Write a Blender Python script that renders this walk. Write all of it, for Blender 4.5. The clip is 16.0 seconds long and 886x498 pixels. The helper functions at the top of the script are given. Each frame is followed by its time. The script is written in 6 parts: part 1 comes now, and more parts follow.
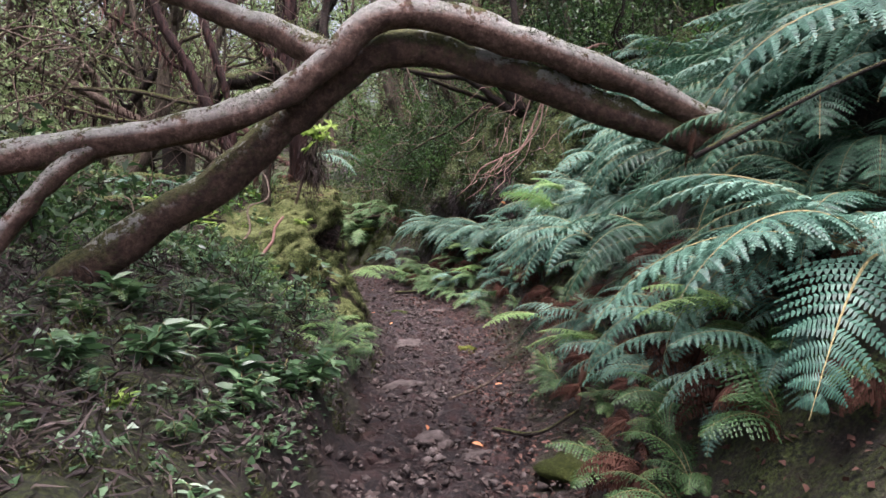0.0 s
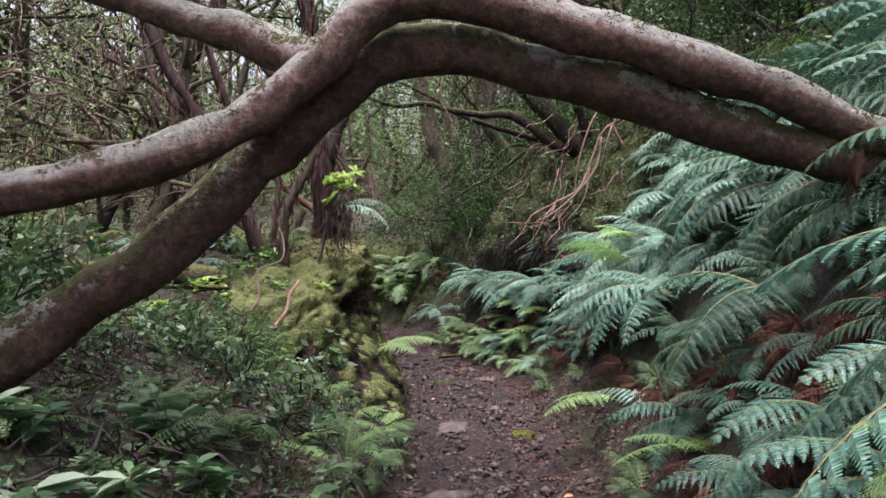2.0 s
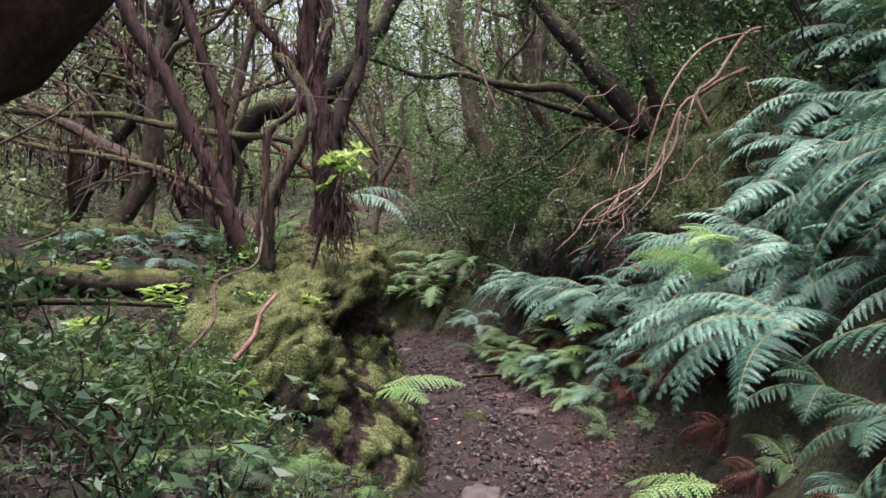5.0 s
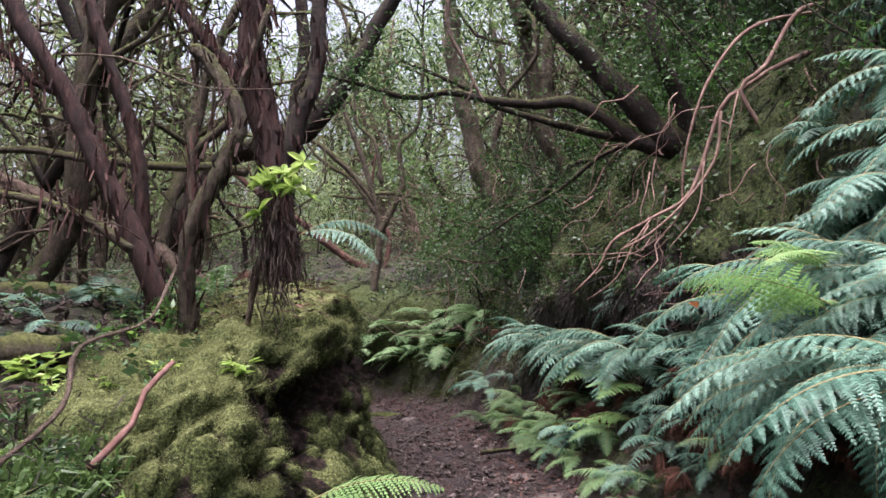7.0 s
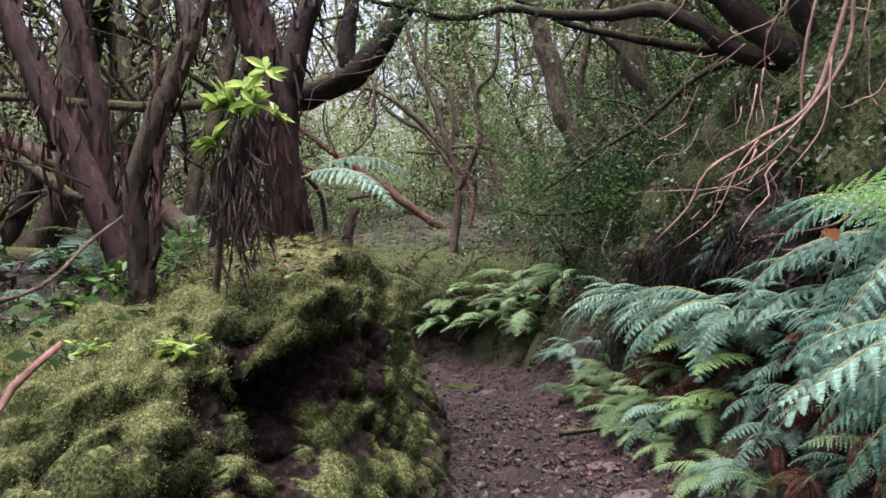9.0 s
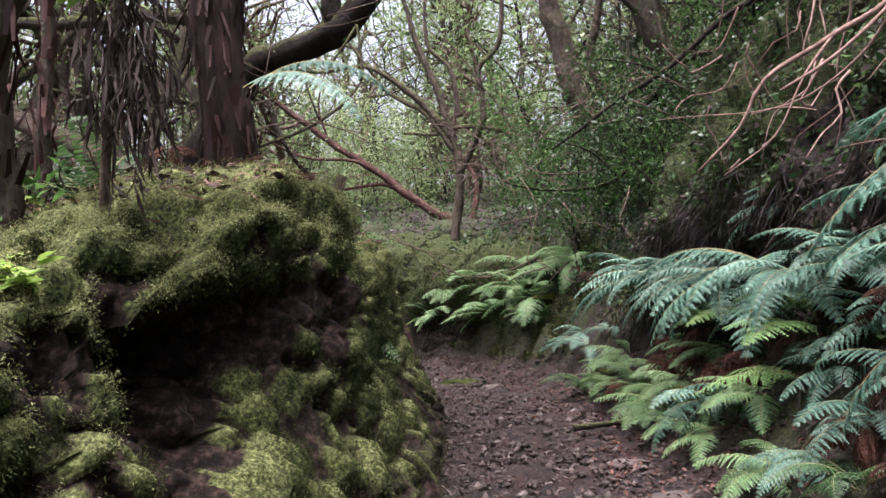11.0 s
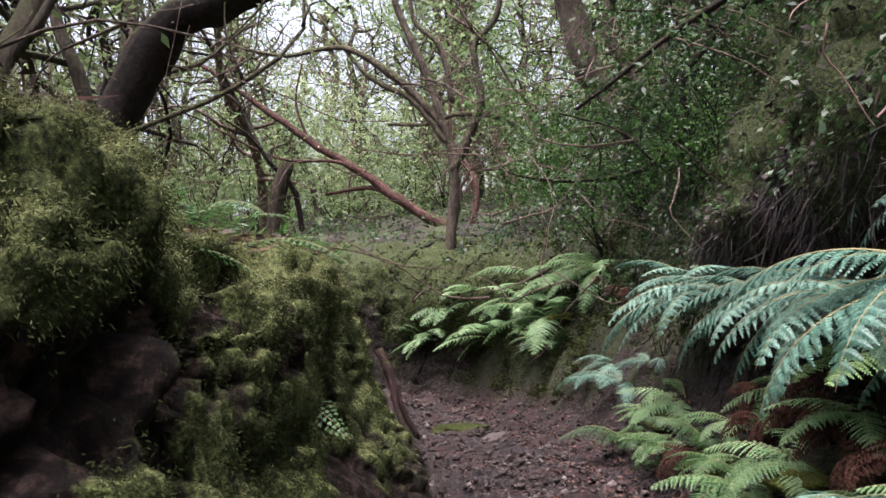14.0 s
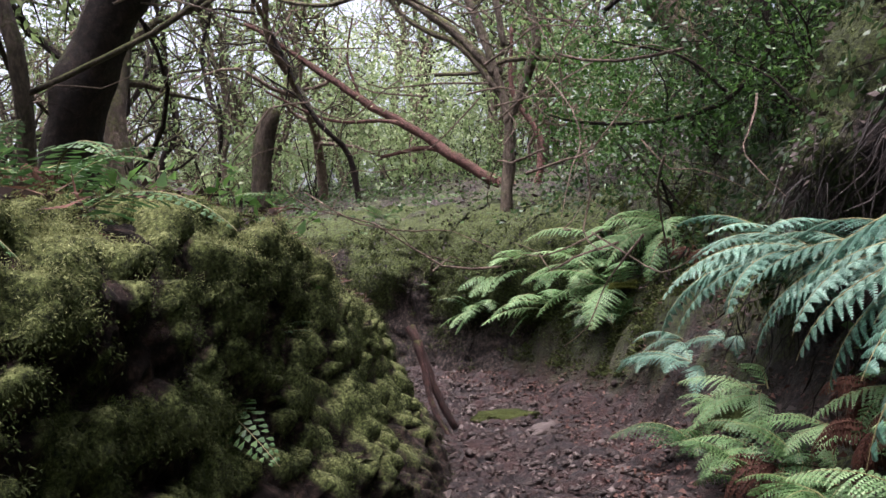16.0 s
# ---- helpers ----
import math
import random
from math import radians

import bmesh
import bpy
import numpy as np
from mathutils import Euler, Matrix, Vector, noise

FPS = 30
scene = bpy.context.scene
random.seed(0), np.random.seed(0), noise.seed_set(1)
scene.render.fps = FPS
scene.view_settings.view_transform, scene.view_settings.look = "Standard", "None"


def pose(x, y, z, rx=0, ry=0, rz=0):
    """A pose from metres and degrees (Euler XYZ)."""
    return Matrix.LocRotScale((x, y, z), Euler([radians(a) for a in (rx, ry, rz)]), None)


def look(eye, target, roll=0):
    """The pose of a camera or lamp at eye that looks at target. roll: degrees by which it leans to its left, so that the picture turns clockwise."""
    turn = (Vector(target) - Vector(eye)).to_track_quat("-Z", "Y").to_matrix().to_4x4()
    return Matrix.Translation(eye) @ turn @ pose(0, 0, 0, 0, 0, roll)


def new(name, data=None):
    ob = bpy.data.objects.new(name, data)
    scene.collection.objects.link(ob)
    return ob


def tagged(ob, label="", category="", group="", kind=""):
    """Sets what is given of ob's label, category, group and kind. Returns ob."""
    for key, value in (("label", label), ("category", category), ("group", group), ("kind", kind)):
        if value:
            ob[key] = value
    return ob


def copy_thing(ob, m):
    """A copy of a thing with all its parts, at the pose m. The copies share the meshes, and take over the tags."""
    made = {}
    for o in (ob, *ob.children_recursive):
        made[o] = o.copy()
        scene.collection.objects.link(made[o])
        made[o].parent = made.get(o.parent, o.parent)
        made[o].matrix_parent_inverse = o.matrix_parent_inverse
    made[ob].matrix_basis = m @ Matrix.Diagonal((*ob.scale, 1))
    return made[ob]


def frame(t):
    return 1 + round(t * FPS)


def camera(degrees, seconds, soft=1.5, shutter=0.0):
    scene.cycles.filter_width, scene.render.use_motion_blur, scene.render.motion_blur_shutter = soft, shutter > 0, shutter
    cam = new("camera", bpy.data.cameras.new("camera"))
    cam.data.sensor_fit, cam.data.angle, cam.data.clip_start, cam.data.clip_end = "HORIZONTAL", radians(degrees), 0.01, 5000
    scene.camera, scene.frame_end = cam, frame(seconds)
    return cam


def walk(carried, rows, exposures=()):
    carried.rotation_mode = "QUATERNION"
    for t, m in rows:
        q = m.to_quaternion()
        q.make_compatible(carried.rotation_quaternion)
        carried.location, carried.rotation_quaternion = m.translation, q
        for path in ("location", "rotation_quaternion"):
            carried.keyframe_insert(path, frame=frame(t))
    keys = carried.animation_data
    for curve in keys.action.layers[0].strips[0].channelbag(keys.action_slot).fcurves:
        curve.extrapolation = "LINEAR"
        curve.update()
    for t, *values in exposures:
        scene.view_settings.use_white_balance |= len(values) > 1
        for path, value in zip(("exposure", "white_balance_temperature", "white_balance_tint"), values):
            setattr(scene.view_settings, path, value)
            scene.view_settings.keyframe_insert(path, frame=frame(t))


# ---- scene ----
cam = camera(57.4, 16.0)
METRES, EYE, TILT, LEAN, TURN = 11.0, 1.45, -4.0, -2.0, 0.0
ROWS = [
    (0.0, 0.0, 0.0, 0.0, 0.0, 0.0, -0.0),
    (0.5, 0.0041, 0.0253, 0.0074, 1.75, 0.27, 1.03),
    (1.0, -0.0007, 0.0533, 0.0039, 4.62, 0.36, 1.11),
    (1.5, -0.0077, 0.0881, 0.0169, 2.05, 3.01, 1.62),
    (2.0, 0.0014, 0.1282, 0.0137, 3.46, 3.46, 1.52),
    (2.5, 0.0105, 0.1585, 0.0259, 8.12, -0.32, 1.6),
    (3.0, 0.0089, 0.1845, 0.0254, 8.51, 1.79, 1.68),
    (5.5, 0.0017, 0.3432, 0.0333, 6.33, 3.84, 0.26),
    (6.0, 0.0064, 0.3848, 0.0327, 7.6, 5.6, 1.43),
    (6.5, 0.0081, 0.414, 0.0319, 10.05, 5.8, 1.98),
    (7.0, 0.0072, 0.4507, 0.0298, 8.18, 7.3, 2.47),
    (7.5, 0.0143, 0.4851, 0.0262, 10.61, 4.8, 2.68),
    (8.0, 0.0248, 0.5117, 0.0334, 14.86, 3.21, 3.08),
    (8.5, 0.0264, 0.5365, 0.0283, 15.62, 4.24, 3.59),
    (9.0, 0.0224, 0.5688, 0.0299, 15.69, 5.21, 3.6),
    (9.5, 0.0171, 0.5903, 0.0268, 16.41, 4.51, 3.86),
    (12.0, -0.0146, 0.7362, 0.0039, 16.06, 6.51, 3.91),
    (12.5, -0.0247, 0.7758, 0.0162, 15.86, 5.18, 4.07),
    (13.0, -0.022, 0.799, 0.0248, 15.48, 3.19, 4.34),
    (13.5, -0.0244, 0.8271, 0.0281, 16.48, 4.99, 5.16),
    (14.0, -0.0339, 0.8548, 0.0249, 16.73, 6.61, 4.95),
    (14.5, -0.044, 0.8841, 0.0353, 14.46, 4.89, 4.57),
    (15.0, -0.0413, 0.91, 0.0325, 16.75, 4.29, 4.74),
    (15.5, -0.0288, 0.9407, 0.0345, 22.59, 7.53, 5.03),
    (16.0, -0.0249, 0.9632, 0.0288, 23.13, 4.79, 5.71),
]
walk(cam, [(t, pose(0, 0, EYE, TILT, LEAN, TURN) @ pose(METRES * x, METRES * y, METRES * z, 90 + pitch, roll, yaw)) for t, x, y, z, yaw, pitch, roll in ROWS], exposures=[(0.0, 1.8, 6050, 25.0), (8.0, 1.8, 6050, 25.0), (12.0, 2.0, 6050, 25.0), (16.0, 1.98, 6050, 25.0)])


# ---- world, sun, exposure ----
world = bpy.data.worlds.new("sky")
scene.world = world
world.use_nodes = True
wn = world.node_tree.nodes
sky = wn.new("ShaderNodeTexSky")
sky.sky_type, sky.sun_disc = "NISHITA", False
sky.sun_elevation, sky.sun_rotation = radians(78), radians(-172)
sky.air_density, sky.dust_density, sky.ozone_density = 1.0, 8.0, 1.0
veil = wn.new("ShaderNodeHueSaturation")
veil.inputs["Saturation"].default_value = 0.45
world.node_tree.links.new(sky.outputs[0], veil.inputs["Color"])
world.node_tree.links.new(veil.outputs[0], wn["Background"].inputs[0])
wn["Background"].inputs[1].default_value = 0.135
sun = new("sun", bpy.data.lights.new("sun", "SUN"))
sun.data.energy, sun.data.angle, sun.data.color = 2.9, radians(30), (1.0, 0.95, 0.88)
sun.matrix_world = look((-1, 1, 40), (0, 8, 0))

# ---- materials ----


def mat(name, rough=0.8, spec=0.3):
    m = bpy.data.materials.new(name)
    m.use_nodes = True
    b = m.node_tree.nodes["Principled BSDF"]
    b.inputs["Roughness"].default_value = rough
    b.inputs["Specular IOR Level"].default_value = spec
    return m, m.node_tree.nodes, m.node_tree.links, b


def noise_node(n, l, scale, detail=4.0, rough=0.6, vec=None):
    t = n.new("ShaderNodeTexNoise")
    t.inputs["Scale"].default_value, t.inputs["Detail"].default_value, t.inputs["Roughness"].default_value = scale, detail, rough
    if vec is not None:
        l.new(vec, t.inputs["Vector"])
    return t.outputs["Fac"]


def ramp(n, l, fac, stops):
    r = n.new("ShaderNodeValToRGB")
    while len(r.color_ramp.elements) < len(stops):
        r.color_ramp.elements.new(0.5)
    for e, (p, c) in zip(r.color_ramp.elements, stops):
        e.position, e.color = p, (*c, 1)
    l.new(fac, r.inputs[0])
    return r.outputs[0]


def mixc(n, l, fac, a, b, blend="MIX"):
    m = n.new("ShaderNodeMix")
    m.data_type, m.blend_type = "RGBA", blend
    if isinstance(fac, float):
        m.inputs[0].default_value = fac
    else:
        l.new(fac, m.inputs[0])
    for sock, v in ((m.inputs[6], a), (m.inputs[7], b)):
        if isinstance(v, tuple):
            sock.default_value = (*v, 1)
        else:
            l.new(v, sock)
    return m.outputs[2]


def maths(n, l, op, a, b=0.0):
    m = n.new("ShaderNodeMath")
    m.operation = op
    m.use_clamp = True
    for sock, v in zip(m.inputs, (a, b)):
        if isinstance(v, (int, float)):
            sock.default_value = v
        else:
            l.new(v, sock)
    return m.outputs[0]


def bump(n, l, b, height, strength, dist):
    k = n.new("ShaderNodeBump")
    k.inputs["Strength"].default_value, k.inputs["Distance"].default_value = strength, dist
    l.new(height, k.inputs["Height"])
    l.new(k.outputs[0], b.inputs["Normal"])


def coord(n):
    return n.new("ShaderNodeTexCoord").outputs["Object"]


def place(n):
    return n.new("ShaderNodeNewGeometry").outputs["Position"]


def leaf_mat(name, dark, mid, light, rough=0.5, through_=0.35, spec=0.4):
    """Leaf: colour varies by leaf and by plant; some light passes through."""
    m, n, l, b = mat(name, rough, spec)
    g = n.new("ShaderNodeNewGeometry").outputs["Random Per Island"]
    o = n.new("ShaderNodeObjectInfo").outputs["Random"]
    f = maths(n, l, "ADD", maths(n, l, "MULTIPLY", g, 0.45), maths(n, l, "MULTIPLY", o, 0.55))
    c = ramp(n, l, f, [(0.1, dark), (0.5, mid), (0.95, light)])
    c = mixc(n, l, maths(n, l, "MULTIPLY", noise_node(n, l, 30.0, vec=place(n)), 0.5), c, dark)
    c = mixc(n, l, ramp(n, l, noise_node(n, l, 4.5, 4.0, 0.65, place(n)), [(0.42, (0.55, 0.55, 0.55)), (0.56, (0, 0, 0))]), c, dark)
    l.new(c, b.inputs["Base Color"])
    t = n.new("ShaderNodeBsdfTranslucent")
    l.new(c, t.inputs[0])
    s = n.new("ShaderNodeMixShader")
    s.inputs[0].default_value = through_
    l.new(b.outputs[0], s.inputs[1])
    l.new(t.outputs[0], s.inputs[2])
    l.new(s.outputs[0], n["Material Output"].inputs[0])
    return m


def bark_mat(name, dark, mid, light, moss=0.4, lichen=0.0, streak=1.0, mosscol=((0.02, 0.024, 0.007), (0.1, 0.105, 0.026))):
    """Bark with ridges along the grain, moss on what faces up, pale lichen blotches."""
    m, n, l, b = mat(name, 0.85, 0.25)
    p = place(n)
    mp = n.new("ShaderNodeMapping")
    mp.inputs["Scale"].default_value = (1.0, 1.0, streak)
    l.new(p, mp.inputs["Vector"])
    ridge = noise_node(n, l, 34.0, 7.0, 0.75, mp.outputs[0])
    blot = noise_node(n, l, 4.0, 3.0, 0.6, p)
    c = ramp(n, l, ridge, [(0.3, dark), (0.55, mid), (0.8, light)])
    c = mixc(n, l, maths(n, l, "MULTIPLY", blot, 0.6), c, dark)
    plate = ramp(n, l, noise_node(n, l, 13.0, 6.0, 0.75, mp.outputs[0]), [(0.42, (0.75, 0.75, 0.75)), (0.54, (0, 0, 0))])
    c = mixc(n, l, plate, c, dark)
    sep = n.new("ShaderNodeSeparateXYZ")
    l.new(n.new("ShaderNodeNewGeometry").outputs["Normal"], sep.inputs[0])
    up = maths(n, l, "ADD", maths(n, l, "MULTIPLY", sep.outputs[2], 0.4), noise_node(n, l, 9.0, 6.0, 0.8, p))
    lo = 1.15 - moss
    r = ramp(n, l, up, [(max(0.0, lo - 0.12), (0, 0, 0)), (min(1.0, lo + 0.1), (1, 1, 1))])
    mc = ramp(n, l, noise_node(n, l, 45.0, 4.0, 0.7, p), [(0.3, mosscol[0]), (0.7, mosscol[1])])
    c = mixc(n, l, r, c, mc)
    if lichen:
        lf = ramp(n, l, noise_node(n, l, 5.5, 5.0, 0.75, p), [(0.62 - lichen * 0.12, (0, 0, 0)), (0.66 - lichen * 0.12, (1, 1, 1))])
        up2 = ramp(n, l, sep.outputs[2], [(0.0, (0, 0, 0)), (0.45, (1, 1, 1))])
        c = mixc(n, l, maths(n, l, "MULTIPLY", maths(n, l, "MULTIPLY", lf, up2), ridge), c, (0.5, 0.5, 0.46))
    l.new(c, b.inputs["Base Color"])
    h = maths(n, l, "ADD", maths(n, l, "MULTIPLY", ridge, 0.6), maths(n, l, "MULTIPLY", r, 0.5))
    bump(n, l, b, h, 1.0, 0.05)
    return m


def moss_mat(name, dark, mid, light):
    m, n, l, b = mat(name, 0.95, 0.1)
    p = place(n)
    f = maths(n, l, "ADD", maths(n, l, "MULTIPLY", noise_node(n, l, 60.0, 5.0, 0.75, p), 0.6), maths(n, l, "MULTIPLY", noise_node(n, l, 6.0, 3.0, 0.6, p), 0.45))
    l.new(ramp(n, l, f, [(0.3, dark), (0.52, mid), (0.75, light)]), b.inputs["Base Color"])
    bump(n, l, b, noise_node(n, l, 70.0, 6.0, 0.8, p), 1.0, 0.03)
    return m


def ground_mat():
    m, n, l, b = mat("earth_litter_and_mud", 0.8, 0.3)
    p = place(n)
    tr = n.new("ShaderNodeAttribute")
    tr.attribute_name = "trodden"
    fine = noise_node(n, l, 38.0, 8.0, 0.75, p)
    mid = noise_node(n, l, 6.0, 5.0, 0.65, p)
    big = noise_node(n, l, 1.3, 3.0, 0.6, p)
    mud = ramp(n, l, fine, [(0.4, (0.0025, 0.0017, 0.0015)), (0.51, (0.014, 0.0082, 0.0072)), (0.68, (0.07, 0.047, 0.042))])
    mud = mixc(n, l, ramp(n, l, mid, [(0.45, (0, 0, 0)), (0.7, (0.7, 0.7, 0.7))]), mud, (0.05, 0.021, 0.016))
    litter = ramp(n, l, fine, [(0.4, (0.004, 0.003, 0.002)), (0.52, (0.016, 0.01, 0.007)), (0.66, (0.075, 0.052, 0.038))])
    green = ramp(n, l, noise_node(n, l, 50.0, 5.0, 0.7, p), [(0.42, (0.005, 0.007, 0.002)), (0.6, (0.055, 0.07, 0.014))])
    litter = mixc(n, l, ramp(n, l, maths(n, l, "ADD", maths(n, l, "MULTIPLY", big, 0.6), maths(n, l, "MULTIPLY", mid, 0.4)), [(0.45, (0, 0, 0)), (0.58, (1, 1, 1))]), litter, green)
    gr = n.new("ShaderNodeAttribute")
    gr.attribute_name = "mossed"
    litter = mixc(n, l, maths(n, l, "MULTIPLY", gr.outputs["Fac"], ramp(n, l, noise_node(n, l, 3.5, 5.0, 0.7, p), [(0.38, (0, 0, 0)), (0.52, (1, 1, 1))])), litter, green)
    l.new(mixc(n, l, tr.outputs["Fac"], litter, mud), b.inputs["Base Color"])
    l.new(ramp(n, l, mid, [(0.3, (0.55, 0.55, 0.55)), (0.7, (0.95, 0.95, 0.95))]), b.inputs["Roughness"])
    bump(n, l, b, maths(n, l, "ADD", maths(n, l, "MULTIPLY", fine, 0.5), maths(n, l, "MULTIPLY", mid, 0.6)), 1.0, 0.09)
    return m


def plain_mat(name, a, c2, c3, scale=20.0, rough=0.85):
    m, n, l, b = mat(name, rough, 0.25)
    f = noise_node(n, l, scale, 6.0, 0.7, place(n))
    f = maths(n, l, "ADD", maths(n, l, "MULTIPLY", f, 0.7), maths(n, l, "MULTIPLY", n.new("ShaderNodeNewGeometry").outputs["Random Per Island"], 0.35))
    l.new(ramp(n, l, f, [(0.3, a), (0.52, c2), (0.8, c3)]), b.inputs["Base Color"])
    bump(n, l, b, noise_node(n, l, scale * 2, 5.0, 0.7, place(n)), 0.7, 0.01)
    return m


GROUND = ground_mat()
BARK_ARCH = bark_mat("pale_lichened_bark", (0.05, 0.027, 0.019), (0.22, 0.13, 0.096), (0.46, 0.33, 0.26), 0.42, 1.6)
BARK_ARCH_MOSSY = bark_mat("mossy_brown_bark", (0.036, 0.02, 0.014), (0.16, 0.095, 0.068), (0.36, 0.25, 0.185), 0.5, 0.9, mosscol=((0.03, 0.032, 0.012), (0.13, 0.13, 0.045)))
BARK_RED = bark_mat("dark_red_heath_bark", (0.009, 0.004, 0.003), (0.048, 0.019, 0.015), (0.19, 0.1, 0.08), 0.3, 0.0, 0.22)
BARK_DARK = bark_mat("dark_damp_bark", (0.008, 0.005, 0.004), (0.034, 0.022, 0.016), (0.1, 0.07, 0.052), 0.42)
BARK_GREY = bark_mat("grey_mossy_bark", (0.035, 0.026, 0.018), (0.13, 0.1, 0.072), (0.28, 0.23, 0.18), 0.5, 0.0, 0.4)
BARK_TWIG = bark_mat("pale_dry_twig", (0.06, 0.04, 0.03), (0.2, 0.145, 0.11), (0.36, 0.29, 0.23), 0.22)
ROOT = plain_mat("pinkish_bare_root", (0.04, 0.022, 0.017), (0.14, 0.085, 0.066), (0.3, 0.2, 0.165), 18.0)
STICK = plain_mat("bare_reddish_stick", (0.04, 0.018, 0.014), (0.13, 0.066, 0.052), (0.26, 0.16, 0.135), 22.0)
ROCK = plain_mat("mud_stained_rock", (0.012, 0.009, 0.008), (0.04, 0.03, 0.026), (0.11, 0.09, 0.08), 14.0)
MOSS = moss_mat("cushion_moss", (0.014, 0.017, 0.004), (0.075, 0.085, 0.016), (0.2, 0.21, 0.05))
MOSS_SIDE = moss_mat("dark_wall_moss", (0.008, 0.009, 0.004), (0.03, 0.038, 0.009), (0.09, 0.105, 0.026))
# Darker than MOSS_BLADE; on the bank's face this paints in its shade.
MOSS_BLADE_DARK_SHADED = leaf_mat("dark_moss_strand", (0.013, 0.018, 0.006), (0.046, 0.059, 0.017), (0.12, 0.142, 0.048), 0.85, 0.25, 0.1)
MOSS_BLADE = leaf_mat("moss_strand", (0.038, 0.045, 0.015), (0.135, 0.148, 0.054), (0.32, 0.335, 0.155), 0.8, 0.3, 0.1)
SOIL = plain_mat("dark_peaty_soil", (0.006, 0.004, 0.003), (0.02, 0.013, 0.009), (0.06, 0.04, 0.03), 16.0)
FERN_BLUE = leaf_mat("blue_green_fern", (0.013, 0.048, 0.03), (0.088, 0.2, 0.136), (0.3, 0.46, 0.355), 0.5, 0.22, 0.35)
FERN_GREEN = leaf_mat("green_fern", (0.02, 0.05, 0.015), (0.055, 0.125, 0.036), (0.14, 0.24, 0.07), 0.5, 0.35)
FERN_YOUNG = leaf_mat("young_yellow_green_fern", (0.1, 0.2, 0.055), (0.19, 0.33, 0.1), (0.3, 0.44, 0.18), 0.5, 0.45)
# Plain green species, its colour also lowered for the shade it hangs in.
FERN_DEEP = leaf_mat("deep_green_fern", (0.01, 0.036, 0.018), (0.042, 0.11, 0.062), (0.13, 0.25, 0.15), 0.5, 0.25, 0.3)
FERN_LIGHT = leaf_mat("pale_green_fern", (0.06, 0.13, 0.04), (0.16, 0.29, 0.11), (0.34, 0.48, 0.24), 0.5, 0.4)
FERN_DEAD = leaf_mat("dead_rust_fern", (0.03, 0.013, 0.009), (0.09, 0.04, 0.027), (0.18, 0.1, 0.066), 0.8, 0.15, 0.1)
RACHIS = plain_mat("fern_stalk", (0.06, 0.04, 0.02), (0.14, 0.12, 0.05), (0.22, 0.2, 0.09), 30.0, 0.6)
LEAF = leaf_mat("laurel_leaf", (0.012, 0.032, 0.01), (0.042, 0.09, 0.026), (0.11, 0.185, 0.055), 0.42, 0.4, 0.35)
LEAF_FRESH = leaf_mat("fresh_laurel_leaf", (0.02, 0.055, 0.01), (0.075, 0.165, 0.032), (0.17, 0.31, 0.08), 0.4, 0.45, 0.4)
# LEAF made paler for the wood beyond: sky light put into the colour.
LEAF_FAR_LIT = leaf_mat("distant_laurel_leaf", (0.06, 0.1, 0.03), (0.19, 0.26, 0.1), (0.42, 0.49, 0.25), 0.45, 0.55, 0.35)
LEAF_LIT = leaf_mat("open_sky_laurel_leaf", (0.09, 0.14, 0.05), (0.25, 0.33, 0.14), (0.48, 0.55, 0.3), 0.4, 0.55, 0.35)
LEAF_BRIGHT = leaf_mat("bright_shoot_leaf", (0.13, 0.22, 0.04), (0.26, 0.38, 0.08), (0.4, 0.5, 0.14), 0.4, 0.45)
LEAF_PALE = leaf_mat("pale_green_herb_leaf", (0.03, 0.07, 0.028), (0.085, 0.165, 0.065), (0.2, 0.31, 0.15), 0.4, 0.35, 0.5)
GRASS = leaf_mat("grass_blade", (0.03, 0.06, 0.014), (0.08, 0.145, 0.035), (0.2, 0.3, 0.1), 0.45, 0.35)
DRY = leaf_mat("dry_leaf", (0.016, 0.01, 0.008), (0.055, 0.038, 0.031), (0.24, 0.19, 0.165), 0.7, 0.1, 0.2)
ROT = leaf_mat("dark_rotting_leaf", (0.008, 0.006, 0.005), (0.028, 0.02, 0.017), (0.12, 0.092, 0.08), 0.7, 0.1, 0.2)
LITTER_RED = leaf_mat("red_brown_litter", (0.02, 0.008, 0.006), (0.07, 0.03, 0.021), (0.2, 0.11, 0.08), 0.7, 0.1, 0.2)
FLAKE = leaf_mat("red_bark_flake", (0.012, 0.005, 0.004), (0.06, 0.026, 0.021), (0.2, 0.11, 0.09), 0.8, 0.1, 0.2)
ORANGE = leaf_mat("orange_fallen_leaf", (0.3, 0.1, 0.04), (0.5, 0.2, 0.08), (0.6, 0.32, 0.14), 0.5, 0.2)

# ---- mesh helpers ----
R = random.Random(7)


def part(name, me, material, parent=None, label="", m=None):
    """One mesh object, under a thing or a part when one is given."""
    if isinstance(me, bmesh.types.BMesh):
        bm, me = me, bpy.data.meshes.new(name)
        bm.to_mesh(me)
        bm.free()
    if material is not None and not me.materials:
        me.materials.append(material)
    ob = new(name, me)
    if parent is not None:
        ob.parent = parent
    if m is not None:
        ob.matrix_local = m
    if label:
        ob["label"] = label
    return ob


def thing(name, x, y, z, label, category, group="", kind=""):
    ob = new(name)
    ob.empty_display_size = 0.1
    ob.location = (x, y, z)
    return tagged(ob, label, category, group, kind)


def mesh(name, verts, faces, smooth=True):
    me = bpy.data.meshes.new(name)
    me.from_pydata(verts, [], faces)
    if smooth:
        me.polygons.foreach_set("use_smooth", [True] * len(me.polygons))
    me.update()
    return me


